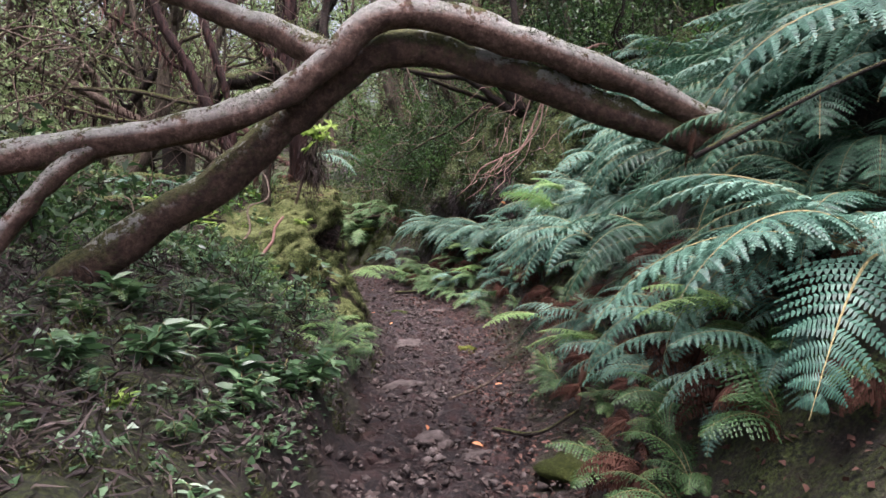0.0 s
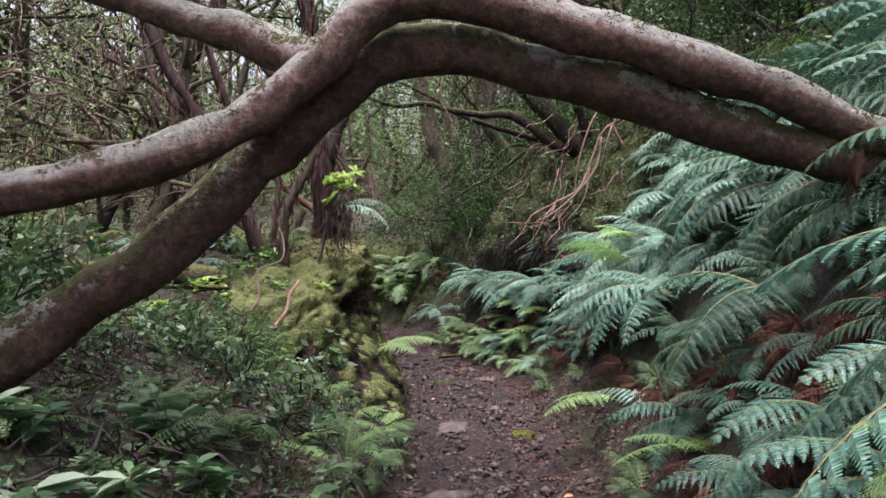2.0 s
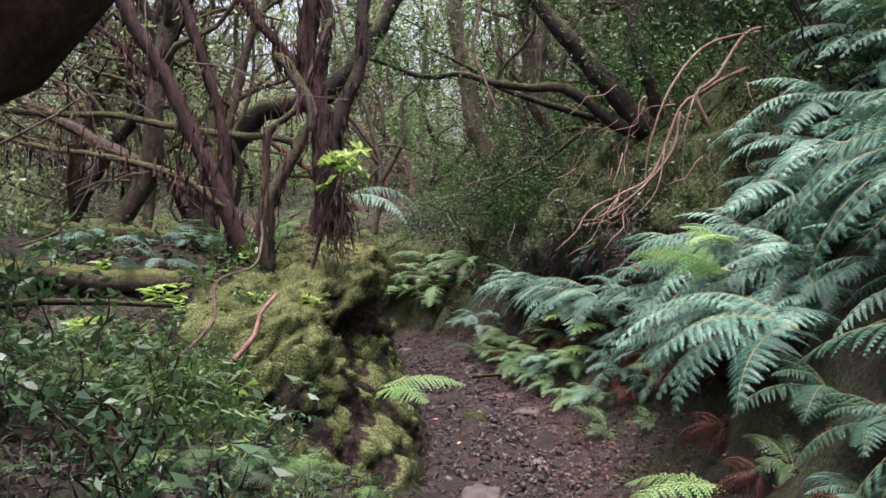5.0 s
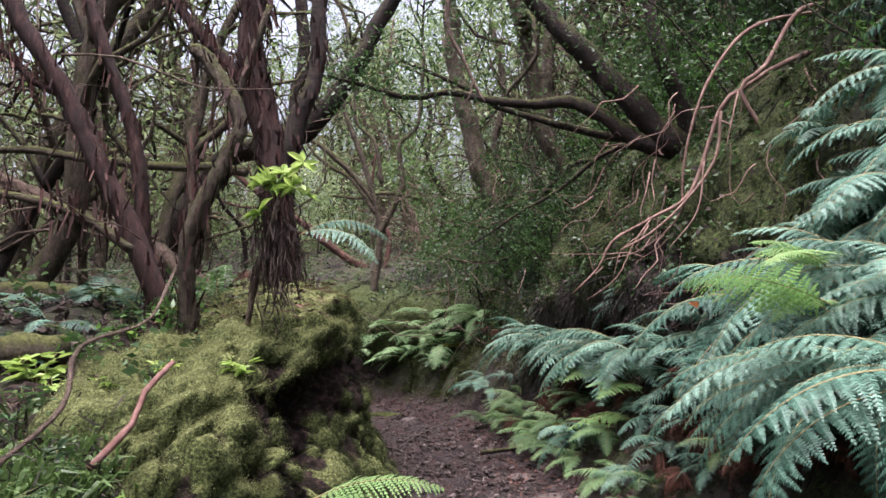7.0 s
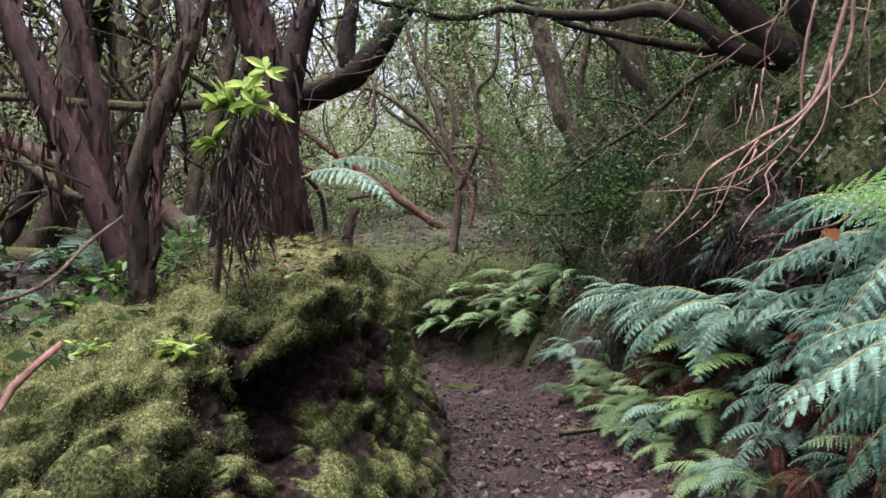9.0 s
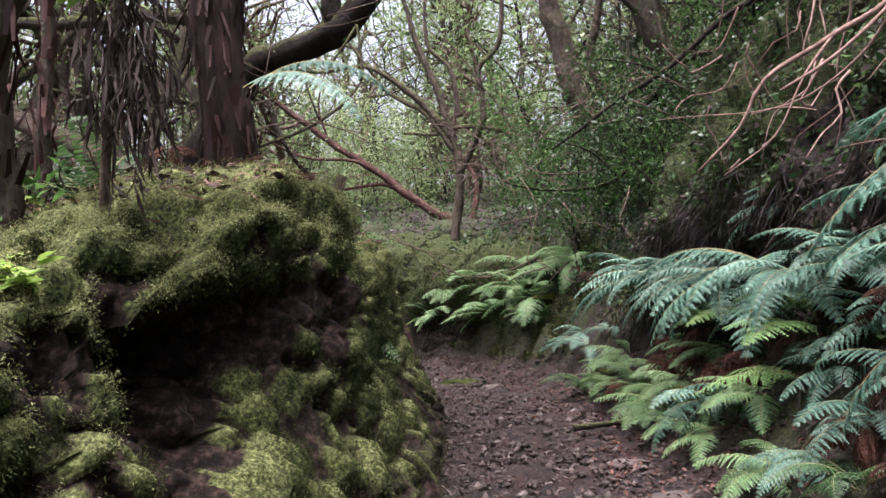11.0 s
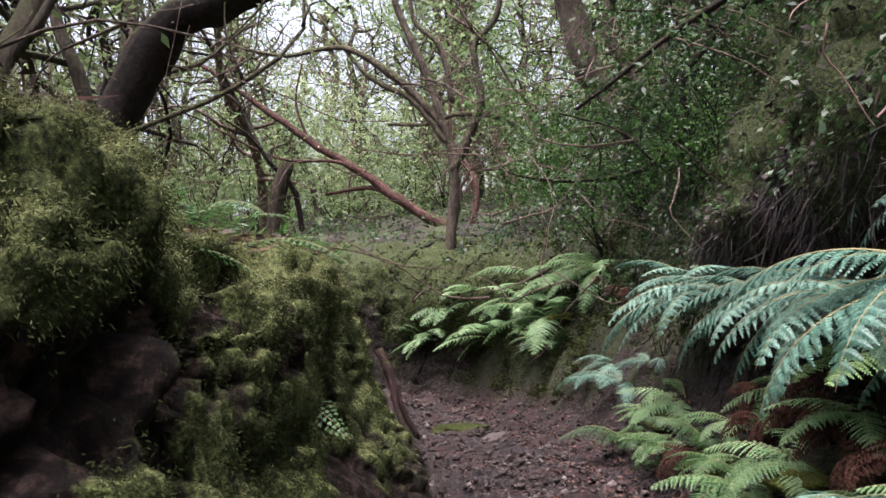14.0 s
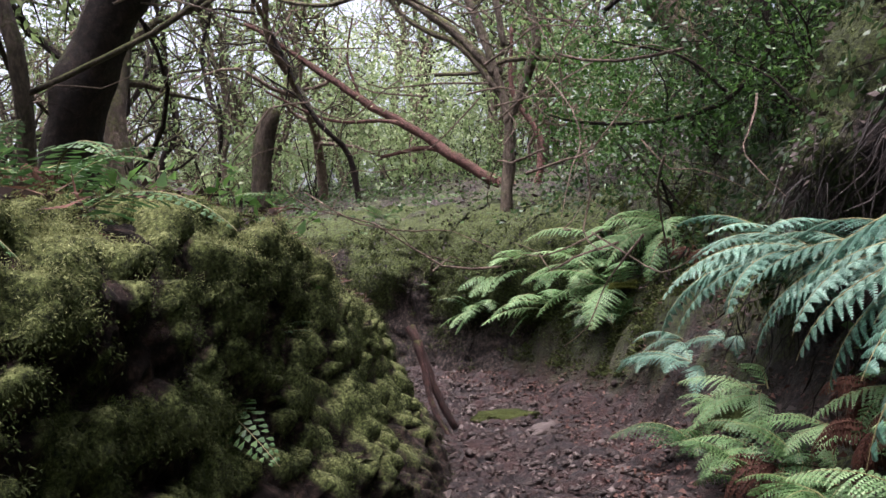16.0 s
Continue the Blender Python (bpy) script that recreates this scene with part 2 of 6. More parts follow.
def quads(name, q, smooth=True):
    """A mesh of separate four-cornered leaves from an array (n, 4, 3)."""
    n = len(q)
    me = bpy.data.meshes.new(name)
    me.vertices.add(n * 4)
    me.vertices.foreach_set("co", np.asarray(q, dtype=np.float32).reshape(-1))
    me.loops.add(n * 4)
    me.loops.foreach_set("vertex_index", np.arange(n * 4, dtype=np.int32))
    me.polygons.add(n)
    me.polygons.foreach_set("loop_start", np.arange(0, n * 4, 4, dtype=np.int32))
    me.polygons.foreach_set("use_smooth", np.full(n, smooth))
    me.update()
    me.validate()
    return me


def spline(pts, step=0.12):
    """Catmull-Rom through the points (x, y, z, radius)."""
    p = [np.array(q, float) for q in pts]
    p = [2 * p[0] - p[1]] + p + [2 * p[-1] - p[-2]]
    out = []
    for i in range(1, len(p) - 2):
        n = max(2, int(np.linalg.norm(p[i + 1][:3] - p[i][:3]) / step))
        for k in range(n):
            t = k / n
            a, b, c, d = p[i - 1:i + 3]
            out.append(0.5 * (2 * b + (c - a) * t + (2 * a - 5 * b + 4 * c - d) * t * t + (3 * b - a - 3 * c + d) * t ** 3))
    out.append(p[-2])
    return out


def tube(acc, pts, sides=7, step=0.12, rough=0.12, wob=0.0, seed=0):
    """Adds a gnarled tapering tube through the points to acc = (verts, faces)."""
    v, f = acc
    ps = spline(pts, step)
    n = len(ps)
    ref = Vector((0.31, 0.9, 0.2))
    base = len(v)
    for i, q in enumerate(ps):
        c = Vector(q[:3])
        a = Vector(ps[max(0, i - 1)][:3])
        b = Vector(ps[min(n - 1, i + 1)][:3])
        d = (b - a)
        d = d.normalized() if d.length > 1e-6 else Vector((0, 0, 1))
        s = (ref - d * ref.dot(d))
        s = s.normalized() if s.length > 1e-3 else d.orthogonal().normalized()
        ref = s
        w = d.cross(s)
        if wob:
            c = c + Vector((noise.noise((i * step * 2.1, seed, 0.3)), noise.noise((i * step * 2.1, seed, 7.3)), noise.noise((i * step * 2.1, seed, 3.1)))) * wob
        r = max(0.0015, float(q[3]))
        for k in range(sides):
            g = 2 * math.pi * k / sides
            e = s * math.cos(g) + w * math.sin(g)
            rr = r * (1 + rough * 2 * noise.noise((c + e * r) * (0.55 / max(r, 0.03)) + Vector((seed, 0, 0))))
            if sides >= 8:
                rr *= 1 + 0.2 * noise.noise((math.cos(g) * 2.6, math.sin(g) * 2.6, i * step * 1.3 + seed)) + 0.1 * noise.noise((math.cos(g) * 6, math.sin(g) * 6, i * step * 3 + seed))
            v.append(c + e * rr)
    for i in range(n - 1):
        for k in range(sides):
            k2 = (k + 1) % sides
            f.append((base + i * sides + k, base + i * sides + k2, base + (i + 1) * sides + k2, base + (i + 1) * sides + k))
    f.append(tuple(base + k for k in range(sides))[::-1])
    f.append(tuple(base + (n - 1) * sides + k for k in range(sides)))


def tapered(pts, r0, r1):
    """Points with radii that fall evenly from r0 to r1."""
    n = len(pts)
    return [(*p, r0 + (r1 - r0) * i / (n - 1)) for i, p in enumerate(pts)]


def leaf_quads(centres, dirs, size, width=0.38, rng=None, fold=0.0):
    """Rhombic leaves at the centres, pointing along dirs, with random roll: (n, 4, 3)."""
    n = len(centres)
    d = dirs / np.maximum(1e-6, np.linalg.norm(dirs, axis=1, keepdims=True))
    s = np.cross(d, rng.normal(size=(n, 3)))
    s /= np.maximum(1e-6, np.linalg.norm(s, axis=1, keepdims=True))
    L = size * rng.uniform(0.6, 1.25, (n, 1))
    nrm = np.cross(d, s)
    tip = centres + d * L - nrm * L * 0.12
    mid = centres + d * L * 0.45 + nrm * L * 0.08
    return np.stack([centres, mid + s * L * width * 0.5, tip, mid - s * L * width * 0.5], axis=1)


# ---- the lie of the land ----
TRAIL = [(0.1, -60), (0.1, -20), (0.1, -6), (0.1, 0), (0.06, 3), (0.0, 6), (0.0, 9), (-0.25, 10.8), (-0.68, 12.5), (-1.15, 14.2), (-1.85, 16), (-2.6, 17.5), (-3.7, 18.5), (-5.5, 19.1), (-12.0, 19.6), (-30, 21), (-80, 24)]
_tp = np.array([q[:2] for q in spline([(x, y, 0, 0) for x, y in TRAIL], 0.6)])
_seg = np.diff(_tp, axis=0)
_len = np.linalg.norm(_seg, axis=1)
_cum = np.concatenate([[0], np.cumsum(_len)])
_cum = _cum - _cum[np.argmin(np.hypot(_tp[:, 0] - 0.1, _tp[:, 1]))]


def trail_us(x, y):
    """Sideways distance from the trail's middle (right is plus) and distance along it."""
    x, y = np.atleast_1d(np.asarray(x, float)), np.atleast_1d(np.asarray(y, float))
    if x.size <= 64:
        t = np.clip(((x[:, None] - _tp[:-1, 0]) * _seg[:, 0] + (y[:, None] - _tp[:-1, 1]) * _seg[:, 1]) / (_len * _len), 0, 1)
        ox, oy = x[:, None] - _tp[:-1, 0] - t * _seg[:, 0], y[:, None] - _tp[:-1, 1] - t * _seg[:, 1]
        d = np.hypot(ox, oy)
        k, r = d.argmin(1), np.arange(x.size)
        side = np.where(_seg[k, 0] * oy[r, k] - _seg[k, 1] * ox[r, k] > 0, -1.0, 1.0)
        return side * d[r, k], _cum[k] + t[r, k] * _len[k]
    best = np.full(x.shape, 1e9)
    u, s = np.zeros(x.shape), np.zeros(x.shape)
    for (ax, ay), (dx, dy), ln, c in zip(_tp[:-1], _seg, _len, _cum):
        t = np.clip(((x - ax) * dx + (y - ay) * dy) / (ln * ln), 0, 1)
        ox, oy = x - ax - t * dx, y - ay - t * dy
        d = np.hypot(ox, oy)
        near = d < best
        best = np.where(near, d, best)
        u = np.where(near, np.where(dx * oy - dy * ox > 0, -d, d), u)
        s = np.where(near, c + t * ln, s)
    return u, s


def floor_z(s):
    return np.interp(s, [-5, 0, 5, 7, 9, 12.5, 16, 18.5, 20.5, 24], [-0.1, -0.1, -0.03, -0.18, -0.24, -0.3, -0.42, -0.45, -0.35, -0.2])


def bank_top(s):
    """Height of the left bank's crest over the trail."""
    return np.interp(s, [5.5, 7, 8, 9, 10, 10.5, 11.2, 11.8, 12.3, 13.1, 14.2, 15, 15.8, 17, 20, 26], [0.5, 0.75, 1.0, 1.28, 1.58, 1.72, 1.76, 1.56, 1.5, 1.6, 1.58, 1.42, 1.22, 1.1, 1.0, 1.2])


def wave(x, y, f, k):
    """Smooth cheap unevenness, about -1 to 1."""
    return (np.sin(x * f + k) * np.cos(y * f * 1.13 + k * 1.7) + 0.6 * np.sin(x * f * 2.3 - y * f * 1.9 + k * 2.3) + 0.4 * np.sin(x * f * 4.7 + y * f * 4.1 + k)) / 2.0


def land(x, y):
    x, y = np.atleast_1d(np.asarray(x, float)), np.atleast_1d(np.asarray(y, float))
    u, s = trail_us(x, y)
    a = np.abs(u)
    r1 = np.interp(a, [0.45, 0.75, 1.05, 1.5, 2.0, 3.0, 5, 10, 40, 400], [0, 0.12, 0.5, 1.15, 1.95, 3.1, 4.3, 6.2, 14, 40])
    r2 = np.interp(a, [0.75, 0.95, 1.15, 1.5, 2.2, 4, 10, 40, 400], [0, 0.3, 1.25, 1.65, 1.85, 2.2, 3.2, 7, 30])
    rc = np.interp(a, [0.55, 0.8, 1.1, 1.5, 1.75, 2.0, 2.4, 3.2, 5, 10, 40, 400], [0, 0.12, 0.45, 0.95, 1.8, 2.8, 3.5, 4.1, 4.9, 6.6, 14, 40])
    kc = np.clip((s - 9.0) / 1.5, 0, 1) * np.clip((16.5 - s) / 2.0, 0, 1)
    r1 = r1 * (1 - kc) + rc * kc
    k = np.clip((s - 17.6) / 2.8, 0, 1)
    right = r1 * (1 - k) + r2 * k
    l1 = np.interp(a, [0.42, 0.58, 0.72, 1.2, 2.0, 4, 10, 40, 400], [0, 0.08, 0.4, 0.66, 0.92, 1.15, 1.5, 4, 20])
    top = bank_top(s)
    l2 = np.where(a < 0.75, 0, np.where(a < 1.85, top * np.clip((a - 1.4) / 0.4, 0, 1) * 0.9, top * 0.9 + np.interp(a, [1.85, 4, 12, 40, 400], [0, 0.12, 0.6, 3, 20])))
    kb = np.clip((s - 6.8) / 1.6, 0, 1)
    left = l1 * (1 - kb) + l2 * kb
    z = floor_z(s) + np.where(u > 0, right, left)
    rough = np.clip(a - 0.3, 0, 1)
    z = z + wave(x, y, 1.7, 0.4) * 0.07 * rough + wave(x, y, 5.1, 1.9) * 0.03 * rough
    z = z + (wave(x, y, 9.0, 0.7) * 0.012 + wave(x, y, 21.0, 2.2) * 0.008) * np.clip(1.4 - a, 0, 1)
    return z


def land1(x, y):
    return float(land(x, y)[0])


def ground():
    def axis(lo, hi, fine, far):
        a = list(np.arange(lo, hi, fine))
        d, q = fine, hi
        while q < far:
            a.append(q)
            d *= 1.22
            q += d
        d, q = fine, lo
        while q > -far:
            d *= 1.22
            q -= d
            a.insert(0, q)
        return np.array(a)
    gx, gy = axis(-5.5, 3.6, 0.065, 420), axis(0.5, 25.0, 0.085, 420)
    X, Y = np.meshgrid(gx, gy)
    X, Y = X.ravel(), Y.ravel()
    Z = land(X, Y)
    u, s = trail_us(X, Y)
    near = (np.abs(u) < 1.0) & (Y > -1) & (Y < 26)
    for i in np.nonzero(near)[0]:
        q = Vector((X[i], Y[i], 0))
        k = max(0.0, 1.0 - abs(u[i]))
        Z[i] += (noise.noise(q * 4.6) * 0.085 + noise.noise(q * 11.0) * 0.05 + abs(noise.noise(q * 2.4)) * 0.06 - 0.02) * min(1, k * 2)
    steep = ((u > 1.0) & (u < 4.5) & (s > 2) & (s < 25)) | ((u > 0.85) & (u < 3.0) & (s >= 17) & (s < 27)) | ((u < -0.5) & (u > -3.5) & (s > 1) & (s < 9))
    for i in np.nonzero(steep)[0]:
        q = Vector((X[i], Y[i], Z[i] * 0.7))
        k = 0.45 if u[i] < 0 else min(1.0, (u[i] - 1.0) * 2) if s[i] < 17 else 0.75
        Z[i] += (noise.noise(q * 2.2) * 0.2 + noise.noise(q * 5.5) * 0.12 + noise.noise(q * 12.0) * 0.05) * k
    nx, ny = len(gx), len(gy)
    i = np.arange(nx * ny).reshape(ny, nx)
    f = np.stack([i[:-1, :-1], i[:-1, 1:], i[1:, 1:], i[1:, :-1]], axis=-1).reshape(-1, 4)
    me = mesh("ground", np.stack([X, Y, Z], 1).tolist(), f.tolist())
    hw = np.interp(s, [0, 8, 12, 30], [0.5, 0.55, 0.75, 0.8])
    t = np.clip((hw + 0.25 + wave(X, Y, 3.3, 0.2) * 0.15 - np.abs(u)) / 0.3, 0, 1)
    at = me.attributes.new("trodden", "FLOAT", "POINT")
    at.data.foreach_set("value", t.astype(np.float32))
    g = np.where((s > 16.8) & (u > 0.7) & (u < 2.4), 1.0, 0.0) + np.where((u < -0.75) & (s < 9), 0.4, 0.0) + np.where((s > 8.6) & (s <= 16.8) & (u > 1.4) & (u < 6), 1.0, 0.0)
    me.attributes.new("mossed", "FLOAT", "POINT").data.foreach_set("value", g.astype(np.float32))
    ob = part("ground", me, GROUND)
    tagged(ob, "muddy trodden forest path between banks of dark leaf litter and moss", "ground", kind="structure")
    return Z


ground()


def along(s, d):
    """The plan point at distance s along the trail and d to its left, with the direction to the left."""
    i = int(np.clip(np.searchsorted(_cum, s) - 1, 0, len(_seg) - 1))
    t = (s - _cum[i]) / _len[i]
    a = _seg[max(0, i - 1)] / _len[max(0, i - 1)]
    b = _seg[min(len(_seg) - 1, i + 1)] / _len[min(len(_seg) - 1, i + 1)]
    dirn = a * (1 - t) + b * t
    dirn = dirn / np.linalg.norm(dirn)
    left = np.array((-dirn[1], dirn[0]))
    return _tp[i] + _seg[i] * t + left * d, left


def moss_strands(name, pts, nrm, length, rng, label, n_each=5, material=None, width=0.26):
    """Short strands of moss that stand and hang from the points."""
    pts, nrm = np.repeat(pts, n_each, 0), np.repeat(nrm, n_each, 0)
    n = len(pts)
    d = nrm * 0.55 + rng.normal(size=(n, 3)) * 0.42 + np.array((0, 0, -0.35))
    q = leaf_quads(pts + rng.normal(size=(n, 3)) * 0.01 - nrm * 0.006, d, length, width, rng)
    ob = part(name, quads(name, q), material or MOSS_BLADE)
    return tagged(ob, label, "moss", kind="stuff")


def mossy_bank():
    """The cut bank on the trail's left: an overhanging, lumpy wall, moss on its crest and lumps, dark soil in its hollows."""
    prof = [(0.46, -0.08), (0.6, 0.0), (0.7, 0.1), (0.78, 0.22), (0.85, 0.36), (0.9, 0.5), (0.92, 0.62), (0.92, 0.74), (0.93, 0.84), (0.98, 0.93), (1.08, 0.99), (1.28, 1.02), (1.55, 1.01), (1.9, 0.97), (2.3, 0.92)]
    pd, ph = [p[0] for p in prof], [p[1] for p in prof]
    S, V = np.concatenate([np.arange(7.6, 17.3, 0.023), np.arange(17.3, 24.0, 0.1)]), np.linspace(0, 1, 120)
    kk = np.linspace(0, 1, len(prof))
    pv, hv = np.interp(V, kk, pd), np.interp(V, kk, ph)
    verts, faces, moss = [], [], []
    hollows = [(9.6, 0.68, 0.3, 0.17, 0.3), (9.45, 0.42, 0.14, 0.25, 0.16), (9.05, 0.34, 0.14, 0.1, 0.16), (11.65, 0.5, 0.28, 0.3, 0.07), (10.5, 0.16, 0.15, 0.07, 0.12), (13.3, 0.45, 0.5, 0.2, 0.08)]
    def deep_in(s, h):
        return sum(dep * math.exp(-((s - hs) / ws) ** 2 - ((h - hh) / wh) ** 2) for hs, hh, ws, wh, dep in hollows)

    for s in S:
        top = float(bank_top(s)) * min(1.0, 0.5 + 0.5 * (s - 7.6) / 0.9)
        zf = float(floor_z(s))
        ext = float(np.interp(s, [7.6, 9.0, 10.5, 11.5, 13, 15, 17, 24], [0.16, 0.1, 0.0, 0.04, 0.12, 0.02, 0.0, 0.0]))
        lean = float(np.interp(s, [7.6, 9.4, 10.2, 24], [0.45, 0.22, 0.0, 0.0]))
        lip = float(np.interp(s, [8.9, 9.5, 11.2, 12.2, 24], [0.0, 1.0, 1.0, 0.35, 0.3]))
        p0, left = along(s, 0)
        for v, d, h in zip(V, pv, hv):
            d, h = float(d) + ext, float(h)
            d += lean * max(0.0, h - 0.1) + 0.09 + 0.15 * h
            p = Vector((p0[0] + left[0] * d, p0[1] + left[1] * d, zf + h * top))
            big = noise.noise(p * 1.5 + Vector((3, 0, 0)))
            w1 = p + noise.noise_vector(p * 2.6) * 0.11 + noise.noise_vector(p * 9.0) * 0.025
            f1 = noise.voronoi(w1 * 3.7)[0][0]
            dist, cells = noise.voronoi(w1 * 8.4)
            f2 = dist[0]
            c1 = math.sqrt(max(0.0, 1 - (f1 / 0.7) ** 2))
            c2 = math.sqrt(max(0.0, 1 - (f2 / 0.66) ** 2))
            side = 1.0 if v < 0.6 else max(0.0, 1 - (v - 0.6) / 0.12)
            bare = noise.noise(cells[0] * 2.3) + 0.9 * noise.noise(p * 1.9 + Vector((0, 5, 0))) < -0.27 - 0.5 * (1 - side)
            face = min(1.0, h / 0.12)
            flat = 1.0 if v < 0.72 else max(0.15, 1 - (v - 0.72) / 0.16)
            push = (big * 0.13 + (c1 * 0.1 - 0.06) * max(0.0, 1 - 5 * deep_in(s, h))) * face * flat + ((c2 * 0.075 - 0.02) if not bare else -0.045) * face * (0.35 + 0.65 * flat) + 0.012 * noise.noise(p * 24.0)
            if bare or deep_in(s, h) > 0.1:
                push += 0.05 * noise.noise(p * 7.0) + 0.035 * noise.noise(p * 17.0)
            push += lip * (0.05 * math.exp(-((h - 0.9) / 0.08) ** 2) - 0.07 * math.exp(-((h - 0.74) / 0.08) ** 2)) * flat
            deep = deep_in(s, h) * face
            push -= deep
            p.x -= left[0] * push * (1.0 if v < 0.8 else 0.3)
            p.y -= left[1] * push * (1.0 if v < 0.8 else 0.3)
            p.z += ((c1 - 0.7) * (0.16 if s < 9.4 else 0.1) + (c2 - 0.5) * (0.06 if not bare else 0.0)) * (1 if v > 0.55 else 0.4) * face
            verts.append(p)
            inland = min(1.0, max(0.0, (v - 0.86) / 0.08 + 0.5 * noise.noise(p * 3.0))) if s > 8.6 else 0.0
            # Moss thins in creases, under the lip and low down, painting shade as soil.
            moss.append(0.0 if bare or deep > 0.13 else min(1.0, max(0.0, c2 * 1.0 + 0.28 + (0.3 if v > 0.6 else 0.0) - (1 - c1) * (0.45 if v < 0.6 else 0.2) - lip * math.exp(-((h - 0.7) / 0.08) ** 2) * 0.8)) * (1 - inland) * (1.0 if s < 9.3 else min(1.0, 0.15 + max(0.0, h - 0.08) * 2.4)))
    nv = len(V)
    for i in range(len(S) - 1):
        for j in range(nv - 1):
            a = i * nv + j
            faces.append((a, a + nv, a + nv + 1, a + 1))
    me = mesh("mossy_bank", verts, faces)
    at = me.attributes.new("mossy", "FLOAT", "POINT")
    at.data.foreach_set("value", np.array(moss, dtype=np.float32))
    m, n, l, b = mat("bank_of_moss_and_soil", 0.95, 0.15)
    p = place(n)
    atn = n.new("ShaderNodeAttribute")
    atn.attribute_name = "mossy"
    fine = noise_node(n, l, 60.0, 5.0, 0.75, p)
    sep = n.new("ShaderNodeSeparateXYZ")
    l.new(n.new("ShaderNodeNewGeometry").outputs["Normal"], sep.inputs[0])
    lit_moss = ramp(n, l, fine, [(0.36, (0.014, 0.018, 0.006)), (0.52, (0.085, 0.097, 0.033)), (0.68, (0.22, 0.235, 0.1))])
    shaded_moss = ramp(n, l, fine, [(0.38, (0.006, 0.008, 0.003)), (0.52, (0.046, 0.058, 0.017)), (0.66, (0.13, 0.155, 0.052))])
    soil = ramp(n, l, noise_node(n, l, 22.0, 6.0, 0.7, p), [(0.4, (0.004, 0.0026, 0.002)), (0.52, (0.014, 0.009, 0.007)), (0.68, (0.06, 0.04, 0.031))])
    # Facing picks the moss tone: light from above is put into the colour.
    mo = mixc(n, l, ramp(n, l, sep.outputs[2], [(0.4, (0, 0, 0)), (0.85, (1, 1, 1))]), shaded_moss, lit_moss)
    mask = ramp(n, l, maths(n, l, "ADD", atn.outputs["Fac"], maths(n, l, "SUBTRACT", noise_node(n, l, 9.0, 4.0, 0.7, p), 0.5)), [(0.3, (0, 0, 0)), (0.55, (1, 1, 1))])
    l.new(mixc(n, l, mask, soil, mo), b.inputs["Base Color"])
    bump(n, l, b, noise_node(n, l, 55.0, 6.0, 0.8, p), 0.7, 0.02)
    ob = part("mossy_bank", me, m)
    tagged(ob, "overhanging earth bank thick with yellow-green moss over dark soil", "bank", kind="structure")
    co, no = np.array([v.co[:] for v in me.vertices]), np.array([v.normal[:] for v in me.vertices])
    if no[len(V) * 130 + 106][2] < 0:
        me.flip_normals()
        no = -no
    w = np.array(moss) * np.where(no[:, 2] > 0.3, 1.4, 1.0) * np.interp(co[:, 1], [8.0, 8.8, 12.2, 14.0, 17.0], [0.8, 2.6, 2.6, 1.2, 0.3])
    rng = np.random.default_rng(3)
    idx = rng.choice(len(co), 120000, p=w / w.sum())
    # Low and sideways strands take the darker tone, painting the face's shade.
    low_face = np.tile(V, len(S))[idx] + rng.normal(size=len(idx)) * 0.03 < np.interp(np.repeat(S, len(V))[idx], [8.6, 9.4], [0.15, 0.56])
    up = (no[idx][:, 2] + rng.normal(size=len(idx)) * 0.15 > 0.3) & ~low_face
    pts = co[idx] + rng.normal(size=(len(idx), 3)) * 0.015
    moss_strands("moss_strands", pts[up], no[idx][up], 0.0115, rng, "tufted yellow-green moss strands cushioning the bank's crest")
    moss_strands("wall_moss_strands", pts[~up], no[idx][~up], 0.0125, rng, "moss strands on the bank's face, darkened in colour for its shade", material=MOSS_BLADE_DARK_SHADED)
    crest = np.nonzero((no[:, 2] > 0.5) & (co[:, 1] > 9.5) & (co[:, 1] < 16.5) & (np.tile(np.arange(len(V)), len(S)) > 82))[0]
    for nm, cnt, sz, mt, lb, wd in (("crest_litter", 4200, 0.05, DRY, "dry leaves fallen on the mossy crest of the bank", 0.45), ("crest_straw", 2600, 0.13, LITTER_RED, "red-brown needles and straw on the bank's crest", 0.06)):
        pp = co[rng.choice(crest, cnt)] + rng.normal(size=(cnt, 3)) * np.array((0.03, 0.03, 0.004)) + np.array((0, 0, 0.015))
        q = leaf_quads(pp, rng.normal(size=(cnt, 3)) * np.array((1, 1, 0.2)), sz, wd, rng)
        tagged(part(nm, quads(nm, q), mt), lb, "leaf litter", kind="stuff")
    # Threads on the steep face get the shade-darkened tone too.
    low = (no[:, 2] < 0.15) & (np.array(moss) > 0.35)
    idx = rng.choice(np.nonzero(low)[0], 3500)
    n = len(idx) * 3
    pp = np.repeat(co[idx], 3, 0) + rng.normal(size=(n, 3)) * 0.02
    q = leaf_quads(pp, np.tile((0, 0, -1.0), (n, 1)) + rng.normal(size=(n, 3)) * 0.25 + np.repeat(no[idx], 3, 0) * 0.35, 0.02, 0.2, rng)
    tagged(part("hanging_moss", quads("hanging_moss", q), MOSS_BLADE_DARK_SHADED), "hanging threads of moss on the bank's face, shade painted into their green", "moss", kind="stuff")


mossy_bank()


UNDERCUT = [(1.12, 0.3), (1.3, 0.62), (1.42, 0.85), (1.52, 1.0), (1.6, 1.2), (1.6, 1.38), (1.48, 1.55), (1.4, 1.7), (1.44, 1.92), (1.58, 2.25), (1.78, 2.7), (2.1, 3.3), (2.7, 3.9)]
